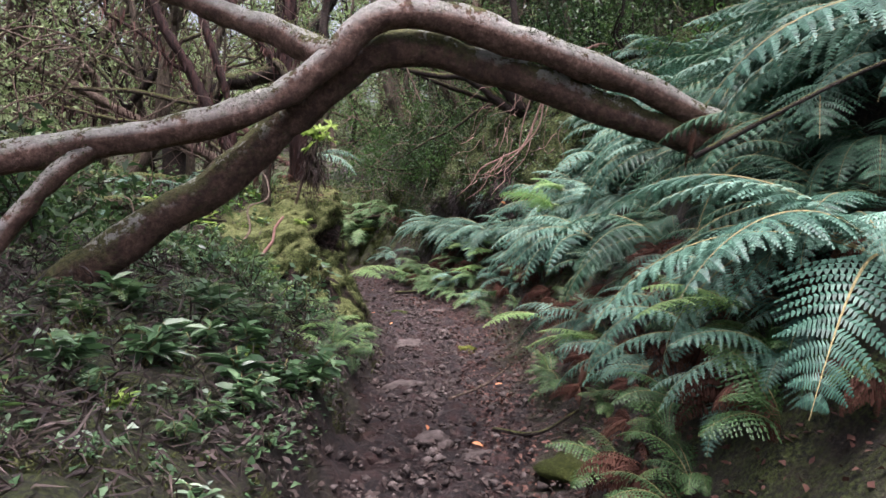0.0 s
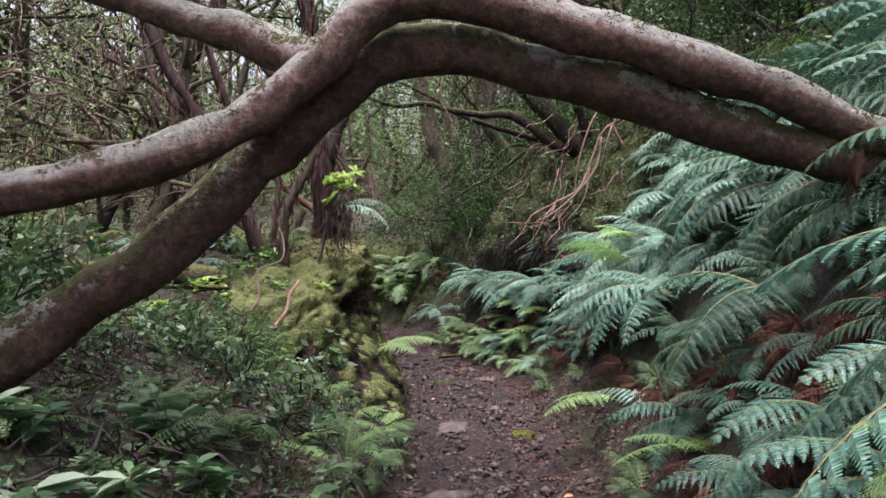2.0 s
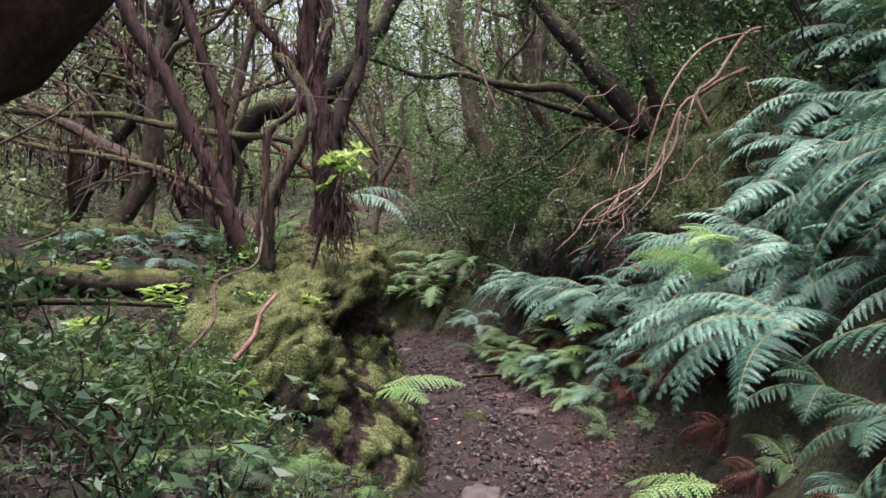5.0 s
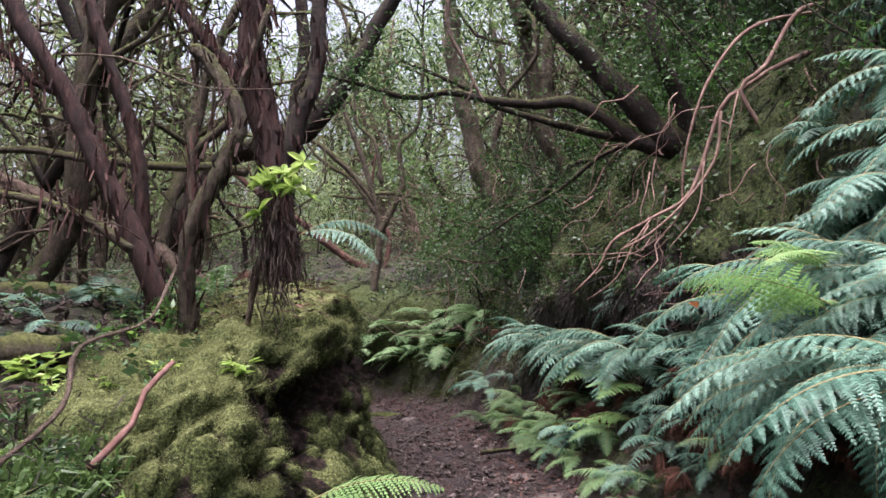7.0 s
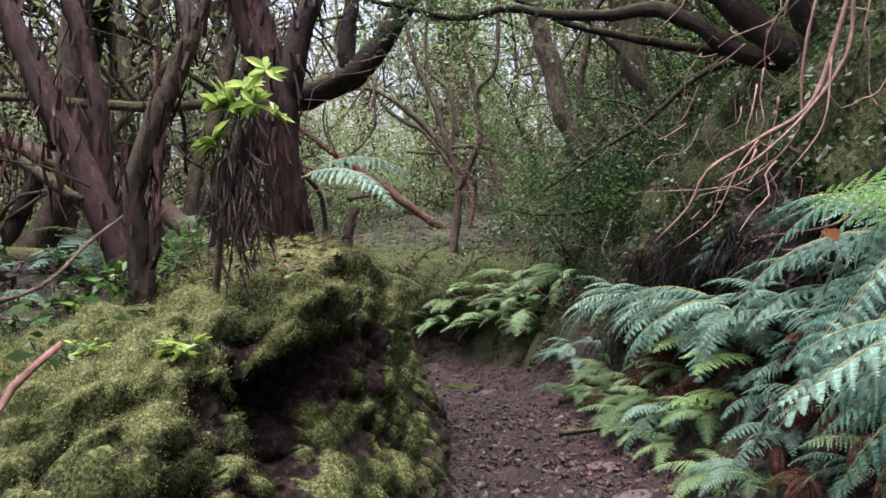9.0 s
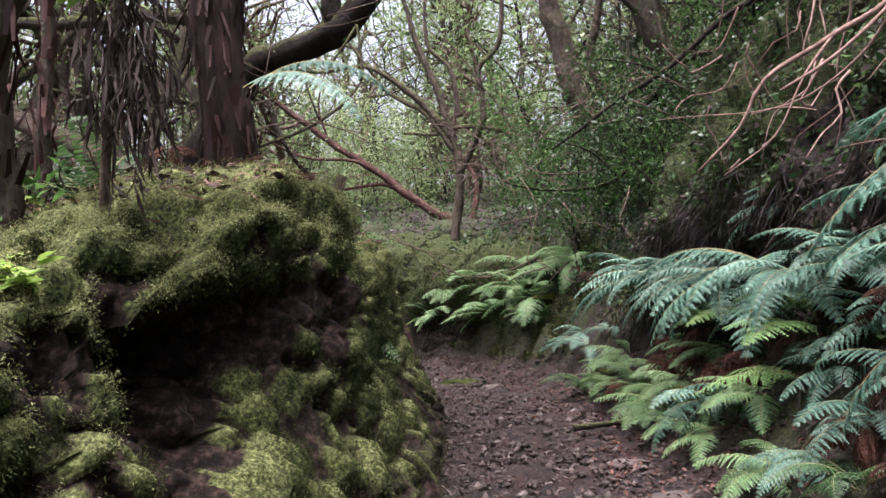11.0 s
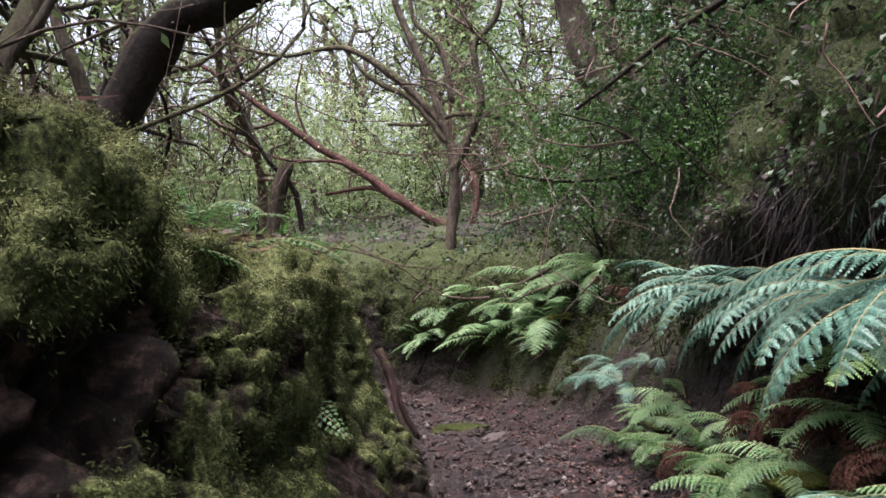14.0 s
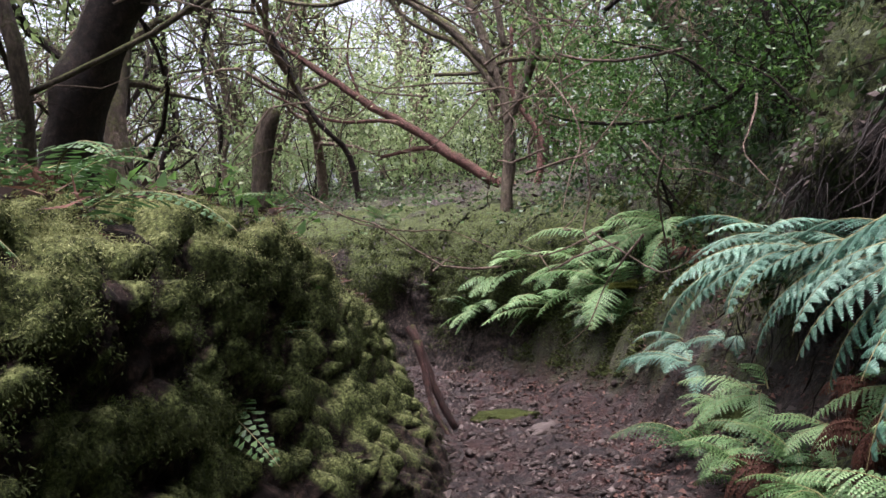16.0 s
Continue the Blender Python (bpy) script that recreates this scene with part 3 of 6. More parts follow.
BEND_WALL = [(0.66, -0.05), (0.8, 0.15), (0.86, 0.4), (0.9, 0.7), (0.9, 1.0), (0.92, 1.25), (1.05, 1.45), (1.35, 1.65), (1.8, 1.85), (2.5, 2.05)]


def lumpy_slope(name, prof, s0, s1, setback, mossline, relief, label, covers):
    """A steep slope on the trail's right: soil and mossed rock in lumps. covers: what hangs and lies on it, by height."""
    S, V = np.arange(s0, s1, 0.05), np.linspace(0, 1, 84)
    kk = np.linspace(0, 1, len(prof))
    pv, hv = np.interp(V, kk, [q[0] for q in prof]), np.interp(V, kk, [q[1] for q in prof])
    verts, faces, moss = [], [], []
    for s in S:
        back = setback(s)
        p0, left = along(s, 0)
        zf = float(floor_z(s))
        for v, d, h in zip(V, pv, hv):
            p = Vector((p0[0] - left[0] * d, p0[1] - left[1] * d, zf + h))
            f1 = noise.voronoi((p + noise.noise_vector(p * 2.2) * 0.15) * 2.6)[0][0]
            f2 = noise.voronoi((p + noise.noise_vector(p * 5.0) * 0.05) * 7.0)[0][0]
            rock = noise.noise(p * 1.1 + Vector((9, 0, 0)))
            out = relief * (0.26 * rock + 0.2 * (0.45 - f1) + 0.09 * (0.45 - f2) + 0.03 * noise.noise(p * 16.0)) - back
            p.x += left[0] * out
            p.y += left[1] * out
            p.z += 0.1 * noise.noise(p * 2.4 + Vector((0, 0, 4))) + 0.05 * (0.45 - f2)
            verts.append(p)
            moss.append(min(1.0, max(0.0, (h - mossline) * 0.8 + rock * 1.2 + (0.5 - f2) * 0.6)))
    nv = len(V)
    for i in range(len(S) - 1):
        for j in range(nv - 1):
            a = i * nv + j
            faces.append((a, a + 1, a + nv + 1, a + nv))
    me = mesh(name, verts, faces)
    me.attributes.new("mossy", "FLOAT", "POINT").data.foreach_set("value", np.array(moss, dtype=np.float32))
    m, n, l, b = mat("peat_and_mossed_rock", 0.9, 0.2)
    p = place(n)
    atn = n.new("ShaderNodeAttribute")
    atn.attribute_name = "mossy"
    soil = ramp(n, l, noise_node(n, l, 26.0, 7.0, 0.75, p), [(0.4, (0.004, 0.003, 0.0025)), (0.52, (0.02, 0.014, 0.011)), (0.68, (0.1, 0.075, 0.06))])
    green = ramp(n, l, noise_node(n, l, 40.0, 6.0, 0.75, p), [(0.38, (0.008, 0.011, 0.004)), (0.52, (0.04, 0.052, 0.014)), (0.66, (0.1, 0.125, 0.035))])
    mask = ramp(n, l, maths(n, l, "ADD", atn.outputs["Fac"], maths(n, l, "SUBTRACT", noise_node(n, l, 5.0, 5.0, 0.7, p), 0.5)), [(0.35, (0, 0, 0)), (0.6, (1, 1, 1))])
    l.new(mixc(n, l, mask, soil, green), b.inputs["Base Color"])
    bump(n, l, b, noise_node(n, l, 30.0, 7.0, 0.8, p), 1.0, 0.05)
    tagged(part(name, me, m), label, "bank", kind="structure")
    rng = np.random.default_rng(33)
    co, h = np.array([v[:] for v in verts]), np.tile(hv, len(S))
    for nm, cnt, lo, hi, sz, wd, down, mt, lb in covers:
        ok = np.nonzero((h > lo) & (h < hi) & ((np.array(moss) > 0.25) if "moss" in nm else True))[0]
        q = co[rng.choice(ok, cnt)] + rng.normal(size=(cnt, 3)) * 0.025
        dd = rng.normal(size=(cnt, 3)) * 0.6 + np.array((-0.4, -0.1, -down))
        q[:, 0] -= 0.015
        tagged(part(nm, quads(nm, leaf_quads(q, dd, sz, wd, rng)), mt), lb, "undergrowth", kind="stuff")


lumpy_slope("undercut_slope", UNDERCUT, 9.2, 17.0, lambda s: 1.0 * max(0.0, 1 - (s - 9.2) / 1.6) + 0.9 * max(0.0, (s - 15.2) / 1.8), 1.5, 1.0,
            "steep dark peat slope with mossed rock, undercut below its rooty lip", [
                ("lip_roots", 2600, 1.5, 1.95, 0.34, 0.018, 1.4, ROT, "dark rootlets and dead stalks hanging under the slope's lip"),
                ("lip_litter", 5200, 0.3, 3.6, 0.055, 0.5, 0.2, ROT, "grey-brown dead leaves caught on the steep slope"),
                ("slope_creeper", 5200, 1.75, 3.9, 0.06, 0.5, 0.6, LEAF, "small dark creeper leaves hanging on the mossed rock"),
                ("slope_moss", 26000, 1.4, 3.9, 0.03, 0.25, 0.6, MOSS_BLADE_DARK_SHADED, "dark green moss furring the rock above the undercut")])
lumpy_slope("bend_wall", BEND_WALL, 17.9, 25.0, lambda s: 0.8 * max(0.0, 1 - (s - 17.9) / 1.4), 0.3, 0.8, "low dark earth wall furred with green moss at the bend", [
                ("wall_litter", 2600, 0.9, 2.05, 0.06, 0.5, 0.2, ROT, "dead leaves lying on the low wall at the bend"),
                ("bend_moss", 30000, 0.0, 1.7, 0.04, 0.3, 0.6, MOSS_BLADE_DARK_SHADED, "green moss furring the low wall at the bend")])

# ---- trees ----


def leafy(t, pts, n, spread, size, material, seed):
    """Leaves round the points of a tree t, as a part of it."""
    rng = np.random.default_rng(seed)
    o = np.array(t.location)
    e = np.array(pts)
    k = rng.integers(0, len(e) - 1, n)
    f = rng.random((n, 1))
    c = e[k] * (1 - f) + e[k + 1] * f - o + rng.normal(size=(n, 3)) * spread * np.repeat(rng.uniform(0.3, 1.0, (n // 8 + 1, 1)), 8, 0)[:n]
    c[:, 2] -= 0.3 * spread
    part("leaves", quads("leaves", leaf_quads(c, rng.normal(size=(n, 3)) + np.array((0, 0, -0.2)), size, 0.4, rng)), material, t)


def built_tree(name, label, strokes, bark, category="tree", group="", sides=8, rooted=True):
    """A tree of hand-laid limbs: strokes = [(part name, points, first radius, last radius)]."""
    x, y, z = strokes[0][1][0]
    if rooted and z > land1(x, y) - 0.1:
        z = land1(x, y) - 0.15
        pn, pts, *rest = strokes[0]
        strokes = [(pn, [(x, y, z)] + pts, *rest)] + strokes[1:]
    t = thing(name, x, y, z, label, category, group)
    for k, (pn, pts, r0, r1, *rest) in enumerate(strokes):
        acc = ([], [])
        loc = [(p[0] - x, p[1] - y, p[2] - z) for p in pts]
        tube(acc, tapered(loc, r0, r1), sides if r0 > 0.05 else 6, 0.07 if r0 < 0.06 else 0.09, 0.16, min(0.03, r0 * 0.25), seed=k * 3.7 + x)
        part(pn, mesh(pn, *acc), rest[0] if rest else bark, t)
    return t


# the two bent trunks that arch over the trail, and the limb behind them
built_tree("arching_tree", "pale lichened trunk bent low over the path", [
    ("trunk", [(-3.3, 3.85, 1.2), (-2.52, 4.0, 1.47), (-1.8, 4.1, 1.63), (-1.4, 4.16, 1.71), (-1.07, 4.2, 1.81), (-0.82, 4.26, 1.96), (-0.58, 4.3, 2.17), (-0.43, 4.33, 2.33), (-0.22, 4.38, 2.39), (0.15, 4.44, 2.33), (0.63, 4.51, 2.2), (1.08, 4.58, 2.07), (1.45, 4.64, 1.93), (1.9, 4.75, 1.76), (2.5, 4.9, 1.6)], 0.075, 0.085),
    ("limb", [(-1.75, 4.1, 1.62), (-1.9, 4.02, 1.48), (-2.02, 3.95, 1.32), (-2.15, 3.88, 1.1), (-2.25, 3.8, 0.8)], 0.05, 0.05),
    ("limb", [(-0.55, 4.32, 2.15), (-0.66, 4.36, 2.17), (-1.0, 4.56, 2.32), (-1.4, 4.78, 2.48), (-2.03, 5.0, 2.71), (-2.9, 5.3, 3.05)], 0.085, 0.07)],
    BARK_ARCH, sides=14)
built_tree("leaning_tree", "moss-topped brown trunk leaning up and over the path", [
    ("trunk", [(-2.5, 4.2, 0.55), (-2.1, 4.3, 0.86), (-1.78, 4.34, 1.06), (-1.42, 4.37, 1.29), (-1.08, 4.41, 1.58), (-0.8, 4.45, 1.84), (-0.56, 4.48, 2.08), (-0.34, 4.52, 2.215), (-0.1, 4.55, 2.22), (0.2, 4.59, 2.15), (0.63, 4.63, 2.05), (1.09, 4.66, 1.9), (1.61, 4.72, 1.75), (2.3, 4.85, 1.5)], 0.105, 0.085)],
    BARK_ARCH_MOSSY, sides=14)


def trunk_moss():
    """Tufts of moss along the upper sides of the two bent trunks."""
    rng = np.random.default_rng(23)
    for t in [o for o in scene.objects if o.name in ("arching_tree", "leaning_tree")]:
        for c in list(t.children):
            bare = 0.16 if t.name[0] == "a" else -0.06
            ok = [v for v in c.data.vertices if v.normal.z > 0.2 and noise.noise((v.co + t.location) * 4.0) > bare]
            if not ok:
                continue
            P, N = np.array([v.co[:] for v in ok]), np.array([v.normal[:] for v in ok])
            k = np.repeat(rng.integers(0, len(P), 9 * len(P)), 4)
            p = P[k] + rng.normal(size=(len(k), 3)) * 0.025 * (1 - N[k] ** 2)
            d = N[k] * 0.5 + rng.normal(size=p.shape) * 0.45 + np.array((0, 0, -0.35))
            ob = part("moss", quads("moss", leaf_quads(p - N[k] * 0.004, d, 0.017, 0.22, rng)), MOSS_BLADE if rng.random() < 0.4 else MOSS_BLADE_DARK_SHADED, c, "moss tufts along the trunk's upper side")
            ob["kind"] = "stuff"


trunk_moss()

# heath trees on the bank
heath = built_tree("heath_tree", "dark red flaking trunk with a forked crown behind the moss bank", [
    ("trunk", [(-1.8, 10.75, 1.1), (-1.86, 10.65, 1.5), (-1.9, 10.6, 1.95), (-1.9, 10.6, 2.3), (-1.96, 10.6, 2.6), (-2.05, 10.6, 2.9), (-2.1, 10.6, 3.3), (-2.05, 10.65, 3.9), (-2.3, 10.7, 4.8), (-2.2, 10.8, 6.0)], 0.15, 0.07),
    ("limb", [(-1.9, 10.6, 2.25), (-1.78, 10.62, 2.55), (-1.74, 10.64, 2.78), (-1.64, 10.7, 3.1), (-1.6, 10.8, 3.8), (-1.3, 10.9, 5.0)], 0.085, 0.05, BARK_DARK),
    ("limb", [(-1.98, 10.6, 2.7), (-2.25, 10.7, 3.1), (-2.7, 10.8, 3.6), (-3.3, 10.9, 4.4)], 0.06, 0.03)],
    BARK_RED, sides=12)


def bark_flakes(t, n, seed):
    """Loose strips of bark on a tree's trunk and limbs."""
    rng = np.random.default_rng(seed)
    for c in list(t.children):
        k = rng.integers(0, len(c.data.vertices), n if c.name.startswith("trunk") else n // 4)
        p = np.array([c.data.vertices[i].co[:] for i in k])
        nr = np.array([c.data.vertices[i].normal[:] for i in k])
        p = p + rng.normal(size=p.shape) * np.array((0.01, 0.01, 0.05)) - nr * 0.004
        d = np.tile((0, 0, 1.0), (len(k), 1)) * rng.choice((-1, 1), (len(k), 1)) + rng.normal(size=p.shape) * 0.16 + nr * 0.12
        s = np.cross(d, nr)
        s /= np.maximum(1e-6, np.linalg.norm(s, axis=1, keepdims=True))
        d /= np.linalg.norm(d, axis=1, keepdims=True)
        L = rng.uniform(0.04, 0.17, (len(k), 1))
        w = rng.uniform(0.004, 0.014, (len(k), 1))
        q = np.stack([p - s * w, p + s * w, p + d * L + s * w * 0.5 + nr * 0.012, p + d * L - s * w * 0.5 + nr * 0.012], 1)
        ob = part("flaking_bark", quads("flaking_bark", q), FLAKE, c, "loose reddish bark strips")
        ob["kind"] = "stuff"


bark_flakes(heath, 1500, 3)
built_tree("leaning_laurel", "mossy dark trunk bending over with an upright fork", [
    ("trunk", [(-5.0, 15.0, 1.2), (-4.95, 15.0, 1.9), (-4.75, 15.0, 2.4), (-4.4, 15.0, 2.92), (-4.1, 15.0, 3.25), (-3.75, 15.05, 3.36), (-3.35, 15.1, 3.5), (-3.0, 15.1, 3.7), (-2.7, 15.1, 4.0), (-2.4, 15.1, 4.45), (-1.9, 15.2, 5.4)], 0.23, 0.1),
    ("limb", [(-3.2, 15.1, 3.6), (-3.22, 15.1, 4.05), (-3.12, 15.1, 4.5), (-3.2, 15.2, 5.6)], 0.12, 0.07)],
    BARK_DARK, sides=12)
stems = built_tree("many_stemmed_heath", "clump of dark slanting stems on the bank", [
    ("stem", [(-2.25, 9.85, 1.0), (-2.45, 9.8, 1.5), (-2.62, 9.8, 1.9), (-2.87, 9.8, 2.42), (-3.1, 9.8, 2.85), (-3.4, 9.8, 3.35), (-3.9, 9.8, 4.3)], 0.085, 0.05),
    ("stem", [(-2.4, 9.95, 1.0), (-2.55, 9.9, 1.65), (-2.6, 9.9, 2.3), (-2.7, 9.9, 2.7), (-2.85, 9.9, 3.1), (-3.1, 9.9, 3.9), (-3.2, 9.9, 4.8)], 0.06, 0.035),
    ("stem", [(-2.1, 9.5, 1.0), (-2.05, 9.45, 1.55), (-2.02, 9.4, 1.78), (-1.86, 9.4, 2.1), (-1.71, 9.4, 2.38), (-1.74, 9.4, 2.55), (-1.9, 9.4, 2.82), (-2.0, 9.4, 2.9)], 0.055, 0.04, BARK_GREY),
    ("stem", [(-2.2, 9.95, 1.0), (-2.28, 9.9, 1.5), (-2.24, 9.9, 1.95), (-2.22, 9.9, 2.35), (-2.0, 9.9, 2.55), (-1.9, 9.9, 2.8), (-1.7, 9.9, 3.3)], 0.035, 0.025, BARK_GREY),
    ("branch", [(-2.65, 9.8, 2.0), (-2.99, 9.8, 2.68), (-3.27, 9.8, 2.87), (-3.61, 9.8, 3.18), (-4.1, 9.8, 3.45)], 0.035, 0.02),
    ("branch", [(-2.48, 9.6, 1.72), (-2.74, 9.5, 1.93), (-3.09, 9.5, 2.05), (-3.54, 9.5, 2.13), (-4.0, 9.5, 2.19), (-4.9, 9.6, 2.4)], 0.03, 0.02, BARK_GREY)],
    BARK_RED, "tree", sides=9)
bark_flakes(stems, 900, 4)
built_tree("fallen_mossy_limb", "long mossy limb lying between the stems", [
    ("limb", [(-2.3, 11.0, 2.4), (-2.6, 11.0, 2.46), (-3.09, 11.0, 2.48), (-3.64, 11.0, 2.56), (-4.2, 11.0, 2.66), (-5.1, 11.0, 2.68), (-6.5, 11.2, 2.9)], 0.04, 0.03)], BARK_GREY, "branch", rooted=False)
built_tree("fallen_log", "pale barkless log slanting down behind the bank", [
    ("log", [(-2.5, 11.3, 1.3), (-3.2, 11.3, 1.8), (-4.24, 11.3, 2.3), (-5.06, 11.3, 2.7), (-6.5, 11.3, 3.4)], 0.075, 0.06)], BARK_TWIG, "log", rooted=False)

# tree leaning out from the top of the steep slope
over = built_tree("overhanging_laurel", "dark laurel with long crooked limbs reaching over the path", [
    ("trunk", [(2.0, 13.2, 2.2), (1.6, 13.1, 2.6), (1.3, 13.0, 2.8), (1.1, 13.0, 3.0), (0.7, 13.0, 3.45), (0.1, 13.0, 4.12), (-0.2, 13.0, 4.7), (-0.5, 13.0, 6.0)], 0.17, 0.08),
    ("limb", [(1.35, 13.0, 2.72), (0.9, 13.0, 2.88), (0.58, 13.0, 3.13), (0.23, 13.0, 3.3), (-0.09, 13.0, 3.28), (-0.55, 13.0, 3.36), (-0.92, 13.0, 3.44), (-1.42, 13.0, 3.44), (-2.2, 13.0, 3.7)], 0.085, 0.02),
    ("limb", [(0.9, 13.1, 2.9), (0.45, 13.3, 3.04), (-0.02, 13.3, 3.18), (-0.49, 13.3, 3.36), (-0.8, 13.3, 3.56), (-1.5, 13.3, 3.9)], 0.05, 0.018),
    ("limb", [(1.4, 13.6, 2.8), (0.95, 14.0, 3.0), (0.6, 14.0, 2.9), (0.17, 14.0, 2.57), (-0.31, 14.0, 2.3), (-0.86, 14.0, 1.95)], 0.045, 0.012),
    ("limb", [(1.5, 13.0, 2.7), (1.3, 12.9, 3.2), (1.1, 12.8, 3.8), (0.9, 12.8, 5.0)], 0.09, 0.05)],
    BARK_DARK, sides=10)

# roots that hang from the undercut slope
built_tree("hanging_roots", "tangle of pinkish bare roots hanging from the undercut slope", [
    ("root", [(2.3, 11.4, 3.3), (1.76, 11.2, 3.07), (1.47, 11.15, 2.89), (1.33, 11.2, 2.77), (1.1, 11.2, 2.16), (0.8, 11.2, 1.96), (0.51, 11.2, 1.8), (0.39, 11.2, 1.59), (0.2, 11.2, 1.4)], 0.025, 0.007),
    ("root", [(2.4, 11.5, 3.6), (1.95, 11.25, 3.5), (1.64, 11.1, 3.05), (1.46, 11.1, 2.88), (1.63, 11.1, 2.51), (1.66, 11.1, 2.26), (1.48, 11.1, 1.96), (1.36, 11.1, 1.66)], 0.021, 0.010),
    ("root", [(2.2, 11.6, 3.6), (1.6, 11.3, 3.4), (1.27, 11.2, 3.02), (1.11, 11.2, 2.62), (1.04, 11.2, 2.26), (1.03, 11.2, 2.0)], 0.017, 0.007),
    ("root", [(1.33, 11.2, 2.75), (1.28, 11.2, 2.4), (1.05, 11.15, 2.08), (0.78, 11.1, 1.84), (0.56, 11.1, 1.72)], 0.015, 0.006),
    ("root", [(1.1, 11.2, 2.15), (0.95, 11.25, 1.9), (0.7, 11.3, 1.72), (0.45, 11.3, 1.66)], 0.010, 0.003),
    ("root", [(1.2, 11.2, 2.4), (1.12, 11.1, 2.0), (0.9, 11.05, 1.72)], 0.008, 0.003),
    ("root", [(0.8, 11.2, 1.96), (0.66, 11.1, 1.78), (0.52, 11.05, 1.52), (0.3, 11.0, 1.36)], 0.007, 0.003),
    ("root", [(1.45, 11.15, 2.88), (1.38, 11.0, 2.7), (1.3, 10.95, 2.4)], 0.008, 0.004),
    ("root", [(1.66, 11.1, 2.28), (1.85, 11.1, 2.4), (2.1, 11.2, 2.55)], 0.008, 0.007),
    ("root", [(1.25, 11.2, 1.95), (1.2, 11.2, 1.7), (1.15, 11.1, 1.5)], 0.008, 0.004)],
    ROOT, "roots", sides=6, rooted=False)
built_tree("hanging_twig", "thin pale dead twig hanging over the path", [
    ("twig", [(-0.3, 9.3, 4.2), (-0.42, 9.3, 3.6), (-0.43, 9.3, 3.22), (-0.48, 9.3, 2.91), (-0.4, 9.3, 2.72), (-0.32, 9.3, 2.53), (-0.28, 9.3, 2.46)], 0.018, 0.008),
    ("twig", [(-0.34, 9.3, 2.58), (-0.36, 9.3, 2.5), (-0.4, 9.3, 2.45)], 0.008, 0.004)],
    BARK_TWIG, "twig", sides=5, rooted=False)

# farther trees
redl = built_tree("fallen_red_laurel", "reddish fallen laurel trunk sloping up from the far bank", [
    ("trunk", [(-2.6, 24.0, 1.75), (-3.0, 24.0, 1.9), (-3.5, 24.0, 1.7), (-4.29, 24.0, 1.97), (-5.17, 24.0, 2.48), (-6.04, 24.0, 3.2), (-6.97, 24.0, 3.85), (-7.92, 24.0, 4.6), (-8.64, 24.0, 5.2), (-9.6, 24.0, 5.9)], 0.14, 0.05),
    ("limb", [(-5.4, 24.0, 2.64), (-5.95, 24.0, 2.93), (-6.9, 24.0, 2.9)], 0.06, 0.03),
    ("limb", [(-6.0, 24.0, 3.2), (-6.6, 23.9, 3.5), (-7.8, 23.8, 3.7), (-9.0, 23.6, 4.4)], 0.05, 0.02),
    ("limb", [(-4.0, 24.0, 1.9), (-3.9, 24.1, 2.8), (-4.3, 24.1, 3.7), (-4.2, 24.1, 4.8)], 0.07, 0.03),
    ("limb", [(-7.2, 24.0, 4.0), (-7.4, 24.0, 4.8), (-7.2, 24.0, 5.6)], 0.03, 0.015)],
    bark_mat("red_laurel_bark", (0.03, 0.014, 0.01), (0.12, 0.055, 0.042), (0.25, 0.15, 0.12), 0.3), sides=8)
built_tree("mossy_log", "thick moss-covered log on the far bank", [
    ("log", [(-7.6, 24.4, 1.75), (-6.79, 24.3, 1.66), (-5.82, 24.3, 1.54), (-4.9, 24.3, 1.47)], 0.14, 0.13)], BARK_DARK, "log")
built_tree("grey_laurel", "straight grey trunk furred with moss on the slope", [
    ("trunk", [(-0.85, 20.2, 2.6), (-0.94, 20.2, 3.05), (-1.25, 20.2, 3.58), (-1.45, 20.2, 4.38), (-1.61, 20.2, 5.18), (-1.73, 20.2, 5.8), (-1.9, 20.2, 8.0)], 0.24, 0.15),
    ("limb", [(-0.9, 20.0, 3.0), (-0.7, 20.0, 3.4), (-1.0, 20.0, 4.1), (-0.8, 20.0, 5.2), (-1.0, 20.0, 6.5)], 0.1, 0.05)], BARK_GREY, sides=10)
forked = built_tree("forked_laurel", "crooked many-limbed laurel with mossy arms at the bend", [
    ("trunk", [(-3.5, 20.6, 1.2), (-3.46, 20.6, 1.74), (-3.35, 20.6, 2.56), (-3.43, 20.6, 3.24), (-3.71, 20.6, 4.2), (-4.0, 20.6, 5.0), (-4.4, 20.6, 6.5)], 0.085, 0.04),
    ("limb", [(-3.36, 20.6, 2.6), (-2.9, 20.6, 3.5), (-2.92, 20.6, 4.34), (-2.54, 20.6, 4.8), (-2.4, 20.6, 6.2)], 0.065, 0.035),
    ("limb", [(-2.4, 20.6, 3.15), (-2.6, 20.6, 3.3), (-3.24, 20.6, 3.42), (-3.7, 20.6, 3.33), (-4.3, 20.6, 3.4)], 0.05, 0.025),
    ("limb", [(-3.43, 20.6, 3.24), (-4.16, 20.6, 4.1), (-4.95, 20.6, 4.64), (-5.9, 20.6, 4.66), (-6.9, 20.6, 5.0)], 0.07, 0.02),
    ("limb", [(-3.3, 20.6, 3.6), (-3.42, 20.6, 4.42), (-3.82, 20.6, 5.0), (-3.7, 20.6, 6.5)], 0.045, 0.025),
    ("limb", [(-3.4, 20.6, 3.0), (-3.9, 20.6, 3.7), (-4.6, 20.6, 4.2), (-5.3, 20.6, 5.2)], 0.06, 0.02)],
    BARK_GREY, sides=9)
